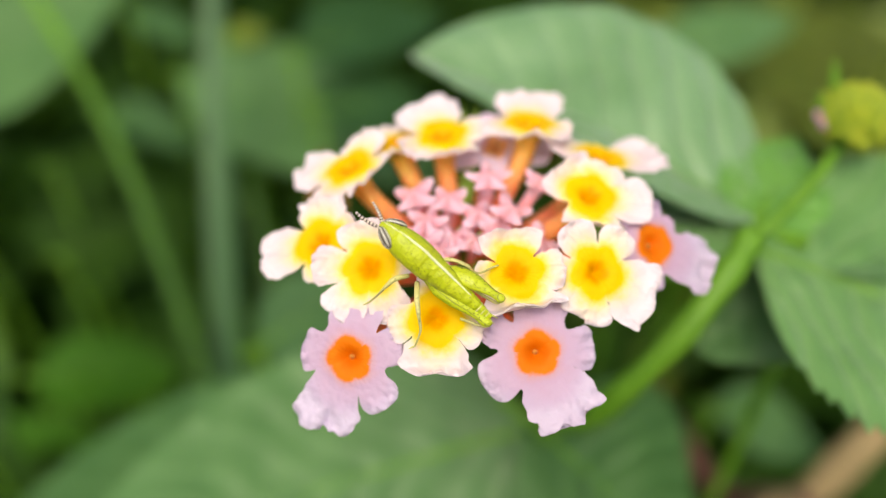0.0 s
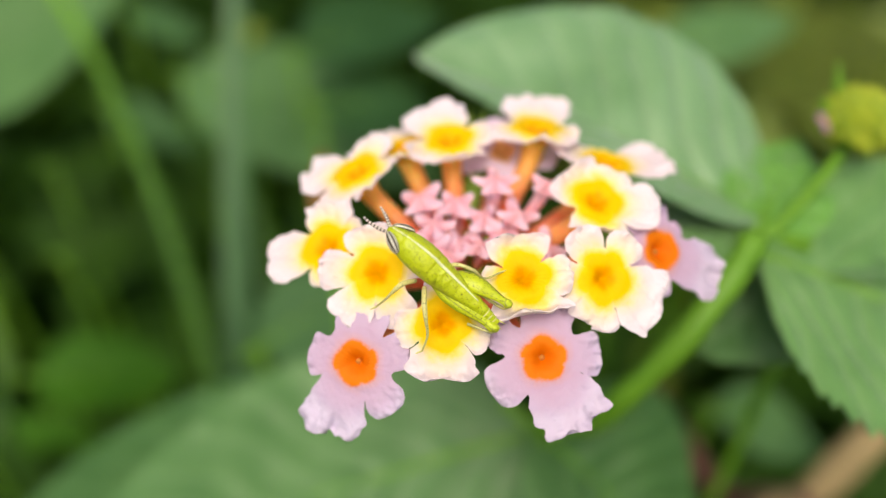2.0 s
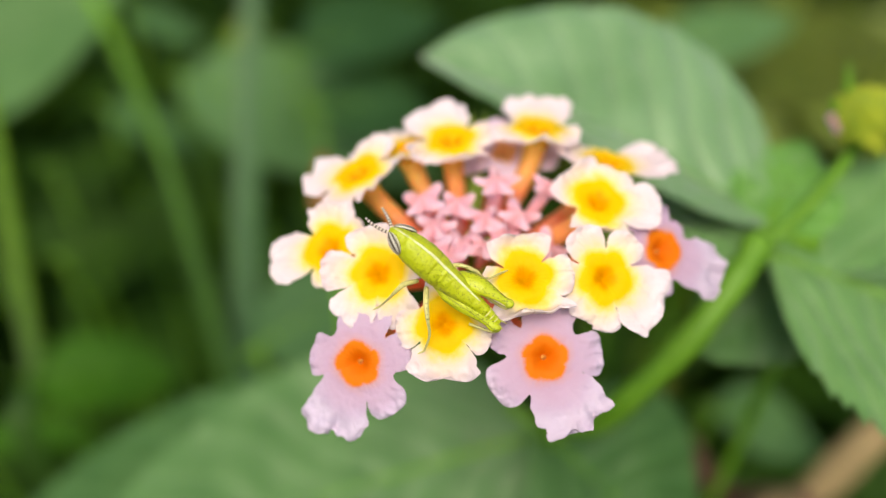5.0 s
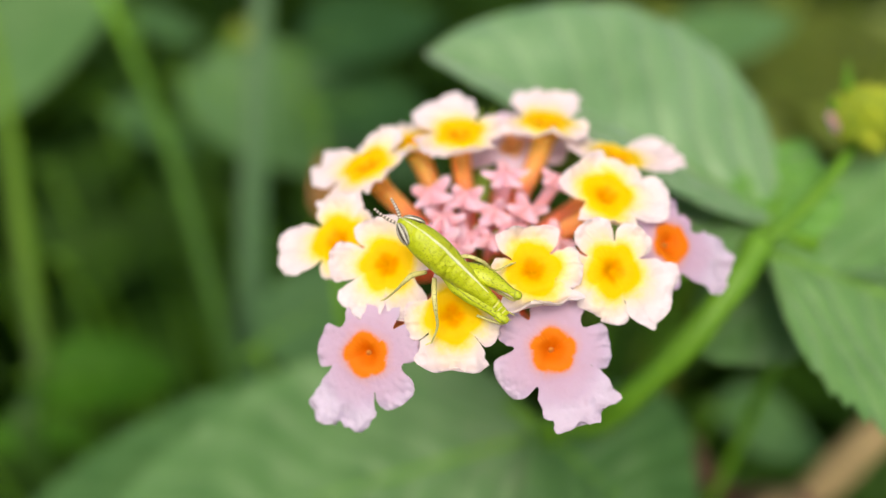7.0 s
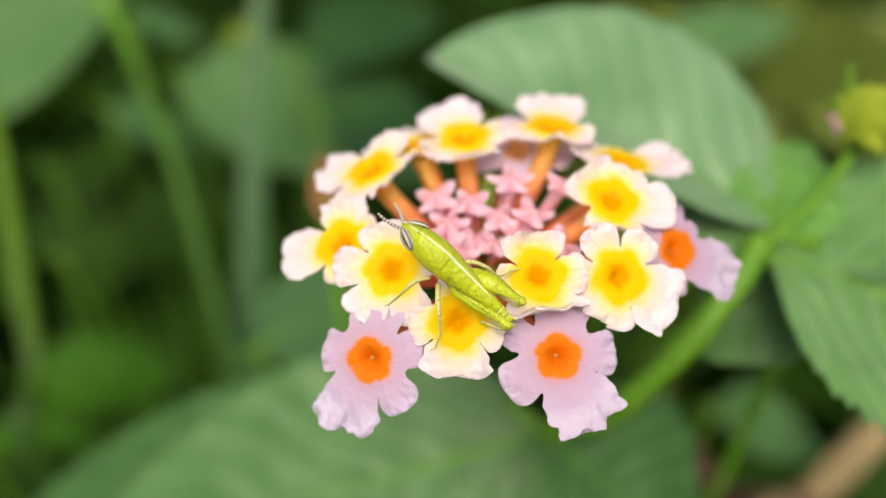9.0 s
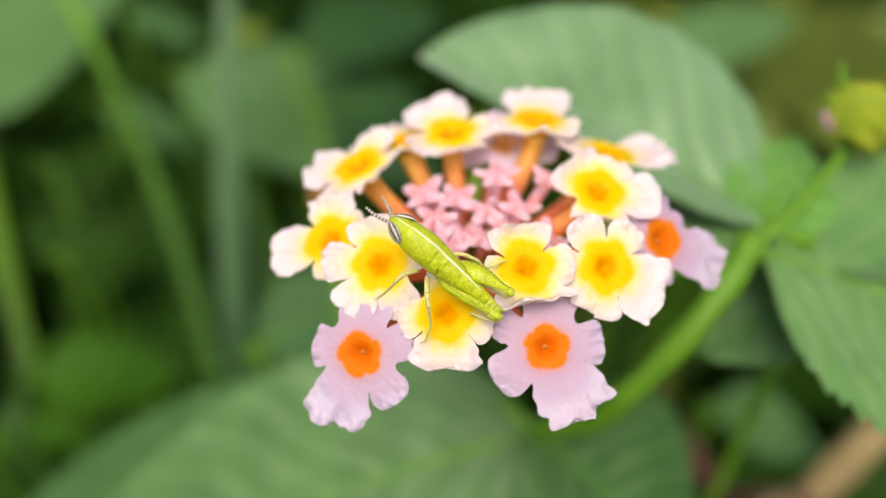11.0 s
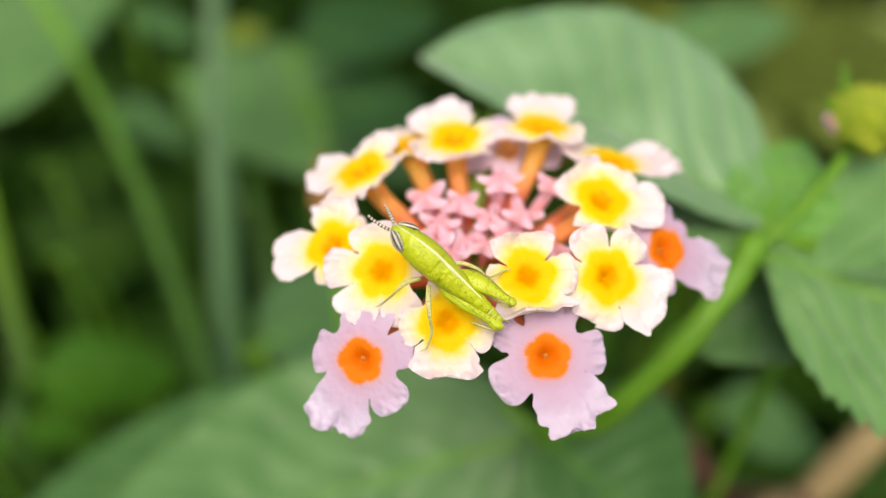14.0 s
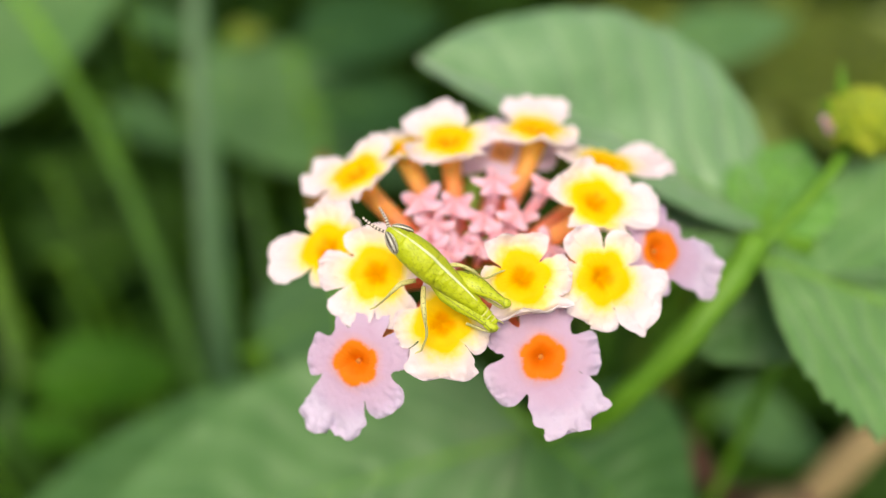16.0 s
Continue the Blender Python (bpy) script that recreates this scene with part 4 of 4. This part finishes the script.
weed("weed", "broad olive weed leaves far behind", [((90.1, 50.1, -185.0), (147.6, 61.4, -190.0), (0.0, 0.5, 0.85), 15), ((113.2, 73.6, -200.0), (167.9, 72.8, -204.0), (0.0, 0.5, 0.85), 13)], OLIVE_WEED, 121)
weed("weed", "small rounded bright green weed leaf near the soil", [((-112.1, -34.7, -150.0), (-76.0, -34.0, -155.0), (0.0, 0.6, 0.8), 12)], FRESH, 51, blunt=0.6)
weed("weed", "narrow bright green weed leaves near the soil", [((-124.2, -49.1, -140.0), (-91.2, -48.2, -145.0), (0.0, 0.7, 0.7), 6)], FRESH, 61)
weed("weed", "green weed leaves among the grass stems, painted dark as in shade", [((-118.1, 25.7, -170.0), (-82.8, 35.1, -176.0), (0.0, 0.5, 0.85), 11), ((-115.7, -1.5, -172.0), (-76.5, 7.2, -178.0), (0.0, 0.5, 0.85), 12)], UNDER, 101)
weed("weed", "weed leaves with shade painted in as dark green", [((-40.9, 54.3, -150.0), (-0.6, 70.0, -160.0), (0.0, 0.5, 0.85), 14), ((-34.7, 40.4, -150.0), (-2.2, 37.3, -150.0), (0.2, 0.5, 0.8), 12)], DIM, 71)
weed("weed", "soft pale green weed leaf beside the lantana stem", [((43.0, -2.0, -32.0), (29.5, -11.0, -32.0), (0.0, 0.5, 0.86), 7.5)], MIDGREEN, 131, blunt=0.6)
weed("weed", "mottled green weed leaves in shade", [((62.0, -36.4, -118.0), (90.4, -46.0, -120.0), (0.1, 0.6, 0.8), 9)], PALE, 81)
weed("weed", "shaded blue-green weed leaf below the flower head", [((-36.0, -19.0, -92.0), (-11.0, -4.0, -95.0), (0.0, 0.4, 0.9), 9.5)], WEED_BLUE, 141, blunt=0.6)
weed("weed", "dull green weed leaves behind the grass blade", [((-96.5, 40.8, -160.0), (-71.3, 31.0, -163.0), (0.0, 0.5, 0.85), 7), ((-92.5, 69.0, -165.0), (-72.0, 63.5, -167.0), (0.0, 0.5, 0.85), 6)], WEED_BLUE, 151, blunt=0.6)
weed("weed", "yellowing young weed leaf", [((-64.5, 63.1, -170.0), (-53.9, 67.1, -172.0), (0.0, 0.5, 0.85), 5)], SALLOW, 91)
weed("withered_leaf", "withered orange-brown leaf curled behind the flower head", [((-14.0, 2.9, -40.0), (-15.3, 12.5, -42.0), (0.2, 0.4, 0.85), 2.2)], WITHERED, 95)
rod("dry_stalk", "stout pale brown dry stalk leaning in the litter", "stalk", (91.9, -30.9, -95.0), (46.8, -67.6, -85.0), (0, 0, 0), 3.4, DRY)
rod("twig", "thin dark reddish twig", "twig", (39.0, -25.8, -95.0), (69.4, -69.7, -95.0), (0, 0, 0), 2.4, TWIG)
undergrowth("undergrowth", "dense undergrowth of small leaves, shade painted into their dark green", UNDER, 13000, (-0.6, 0.6), (-0.1, 1.0), 4)
undergrowth("dry_undergrowth", "olive and brownish low growth further back", OLIVE, 3700, (0.10, 0.7), (0.30, 0.95), 5, 0.05)


# ---- sway in the breeze ----
# seconds; shift of the head in mm to the right, up and towards the lens; its turn in degrees about the same axes
HEAD_SWAY = [
    (0, -1.35, -0.17, 0.2, 0.14, 0.74, 0.43), (0.5, -1.12, -0.19, 0.04, 0.31, 0.63, 0.27), (1, -0.88, -0.33, 0.21, 0.0, 0.63, 0.26), (1.5, -1.17, -0.57, 0.08, -0.26, 0.65, 0.21),
    (2, -0.82, -0.55, 0.24, 0.07, 0.63, 0.12), (2.5, -0.85, -0.5, 0.07, 0.05, 0.45, 0.1), (3, -1.18, -0.55, 0.05, -0.01, 0.44, 0.26), (3.5, -0.96, -0.48, 0.24, -0.15, 0.52, 0.27),
    (5.8, -0.15, -0.56, -0.03, 0.11, -0.16, 0.18), (6, 0.81, -0.13, 0.07, -0.12, 0.15, -0.46), (6.5, 0.35, -0.23, 0.04, -0.21, 0.24, -0.01), (7, -0.0, 0.0, 0.0, 0.0, 0.0, -0.0),
    (7.5, 1.07, -0.12, 0.18, 0.35, -0.07, -0.33), (8, 0.49, -0.14, 0.07, 0.18, -0.22, -0.16), (8.5, 0.4, -0.22, -0.01, 0.35, -0.05, -0.3), (8.7, 0.39, -0.42, 0.34, -0.24, -0.27, -0.24),
    (10.8, -0.25, -0.25, 0, -0.2, 0.2, 0.2), (11, -0.58, 0.09, 0.0, -0.39, 0.32, 0.8), (11.5, -1.84, -0.37, -0.08, -0.1, 0.35, 0.74), (12, -2.4, -0.81, -0.17, -0.2, 0.56, 1.31),
    (12.5, -1.8, -0.68, -0.15, -0.11, 0.58, 0.56), (13, -1.5, -0.55, -0.07, -0.43, 0.34, 0.29), (13.5, -0.87, -0.7, 0.04, -0.01, 0.29, 0.16), (14, -0.4, -0.41, 0.08, 0.21, 0.04, 0.0),
    (14.5, -0.24, -0.18, 0.25, 0.06, 0.16, -0.03), (15, -0.37, -0.31, 0.13, 0.27, 0.13, 0.25), (15.5, -0.83, -0.07, 0.04, 0.1, 0.36, 0.94), (16, -0.82, -0.58, -0.0, -0.08, 0.3, 0.29),
]
# seconds; shift in mm to the right and up
UPPER_SWAY = [
    (0, -1.67, -0.19), (0.5, -1.3, -0.28), (1, -1.11, -0.19), (1.5, -1.2, -0.47),
    (2, -1.3, -0.38), (2.5, -1.11, -0.47), (3, -1.11, -0.47), (3.5, -1.39, -0.38),
    (6, 0.09, -0.37), (6.5, 0.0, -0.47), (7, 0.0, -0.0), (7.5, 0.19, -0.28),
    (8, -0.28, -0.19), (8.5, 0.19, -0.56), (11, -0.74, -0.28), (11.5, -2.13, -0.74),
    (12, -1.76, -1.02), (12.5, -1.48, -0.65), (13, -0.93, -0.56), (13.5, -1.11, -0.74),
    (14, -0.65, -0.47), (14.5, -0.56, -0.28), (15, -0.47, -0.37), (15.5, -0.74, -0.19),
    (16, -0.93, -0.74),
]
RIGHT_SWAY = [
    (0, -1.36, 0.32), (0.5, -1.12, 0.24), (1, -0.96, 0.16), (1.5, -1.12, -0.16),
    (2, -1.04, -0.08), (2.5, -0.88, -0.0), (3, -1.12, -0.08), (3.5, -1.04, 0.08),
    (6, 0.44, -0.2), (6.5, 0.12, -0.0), (7, 0.0, -0.0), (7.5, 0.76, -0.08),
    (8, 0.16, 0.08), (8.5, 0.32, -0.16), (11, -0.32, 0.12), (11.5, -1.48, -0.28),
    (12, -1.32, -1.2), (12.5, -1.4, -0.36), (13, -1.36, -0.64), (13.5, -0.48, -0.56),
    (14, -0.44, -0.24), (14.5, -0.12, -0.2), (15, -0.04, -0.28), (15.5, -0.24, -0.16),
    (16, -0.56, -0.6),
]
BUD_SWAY = [
    (0, -1.34, 0.24), (0.5, -1.18, 0.24), (1, -0.86, 0.08), (1.5, -1.02, -0.08),
    (2, -0.94, -0.08), (2.5, -0.86, -0.0), (3, -1.1, -0.08), (3.5, -0.94, -0.08),
    (6, 0.47, -0.15), (6.5, 0.16, -0.08), (7, 0.0, -0.0), (7.5, 0.79, 0.16),
    (8, 0.4, -0.0), (8.5, 0.24, -0.15), (11, -0.55, 0.16), (11.5, -1.73, -0.0),
    (12, -1.65, -0.47), (12.5, -1.49, -0.24), (13, -1.02, -0.47), (13.5, -0.79, -0.31),
    (14, -0.31, -0.08), (14.5, -0.08, 0.08), (15, -0.15, -0.08), (15.5, -0.47, 0.16),
    (16, -0.63, -0.24),
]
STEM_SWAY = [
    (0, -0.88, 0.62), (0.5, -0.88, 0.53), (1, -0.7, 0.44), (1.5, -0.62, 0.35),
    (2, -0.62, 0.17), (2.5, -0.7, 0.09), (3, -0.52, 0.44), (3.5, -0.62, 0.35),
    (6, 0.18, -0.09), (6.5, 0.0, -0.09), (7, 0.0, -0.0), (7.5, 0.18, -0.0),
    (8, 0.09, -0.0), (8.5, 0.09, -0.0), (11, -0.7, 0.09), (11.5, -1.4, -0.09),
    (12, -1.23, -0.09), (12.5, -0.97, -0.0), (13, -0.7, -0.0), (13.5, -0.52, -0.09),
    (14, -0.52, -0.09), (14.5, -0.44, -0.09), (15, -0.44, -0.0), (15.5, -0.7, -0.09),
    (16, -0.52, 0.09),
]
# seconds; lean in degrees
BLADE_LEAN = [
    [(0, 5.23), (1, 3.28), (2, 3.42), (3.5, 3.59), (5.8, 0.08), (6.5, 0.30), (7, 0.00), (7.5, -0.08), (8.5, 0.08), (10.8, 1.99), (11.5, 5.53), (12, 5.53), (12.5, 5.67), (13, 5.84), (14, 4.85), (15, 5.02), (16, 6.18)],
    [(0, 4.64), (1, 2.52), (2, 2.52), (3.5, 2.52), (5.8, 0.4), (6.5, 0.57), (7, 0.0), (7.5, -0.29), (8.5, 0.0), (10.8, 2.18), (11.5, 5.61), (12, 5.33), (12.5, 5.73), (13, 5.73), (14, 4.41), (15, 4.64), (16, 6.07)],
    [(0, 10.63), (1, 9.58), (2, 9.58), (3.5, 9.06), (5.8, -0.31), (6.5, 0.73), (7, 0.00), (7.5, 0.00), (8.5, 1.25), (10.8, 3.73), (11.5, 4.73), (12, 5.14), (12.5, 5.66), (13, 5.98), (14, 4.93), (15, 5.14), (16, 6.50)],
]
PIVOTS = [(-28.0, -90.0, -110.0), (-45.3, -89.4, -125.0), (-79.2, -64.7, -99.0)]


def motions():
    hub, hop_rest = Matrix.Translation(HUB * 0.001), VIEW.inverted() @ HOP.matrix_basis
    swings = [(t, pose(x / 1000, y / 1000, z / 1000, rx, ry, rz)) for t, x, y, z, rx, ry, rz in HEAD_SWAY]
    walk(HEAD, [(t, VIEW @ hub @ m) for t, m in swings])
    walk(HOP, [(t, VIEW @ hub @ m @ hub.inverted() @ hop_rest) for t, m in swings])
    for part, sway, much in ((LEAVES["upper"], UPPER_SWAY, 1.0), (LEAVES["right"], RIGHT_SWAY, 1.0), (LEAVES["low"], STEM_SWAY, 1.45), (LEAVES["low_right"], STEM_SWAY, 1.2), (LEAVES["low_back"], STEM_SWAY, 1.4), 
                             (LEAVES["young"], BUD_SWAY, 0.9), (LEAVES["side"], BUD_SWAY, 0.9), (LEAVES["up_right"], BUD_SWAY, 0.9), (PLANT_PARTS["stem"], STEM_SWAY, 1.0)):
        rest = part.matrix_basis.copy()
        walk(part, [(t, pose(much * x / 1000, much * y / 1000, 0) @ rest) for t, x, y in sway])
    rest = BUDS.matrix_basis.copy()
    walk(BUDS, [(t, VIEW @ pose(x / 1000, y / 1000, 0) @ VIEW.inverted() @ rest) for t, x, y in BUD_SWAY])
    for blade, lean, pivot in zip(BLADES, BLADE_LEAN, PIVOTS):
        rest, p = blade.matrix_basis.copy(), Matrix.Translation(Vector(pivot) * 0.001)
        walk(blade, [(t, VIEW @ p @ pose(0, 0, 0, 0, 0, a) @ p.inverted() @ VIEW.inverted() @ rest) for t, a in lean])


motions()
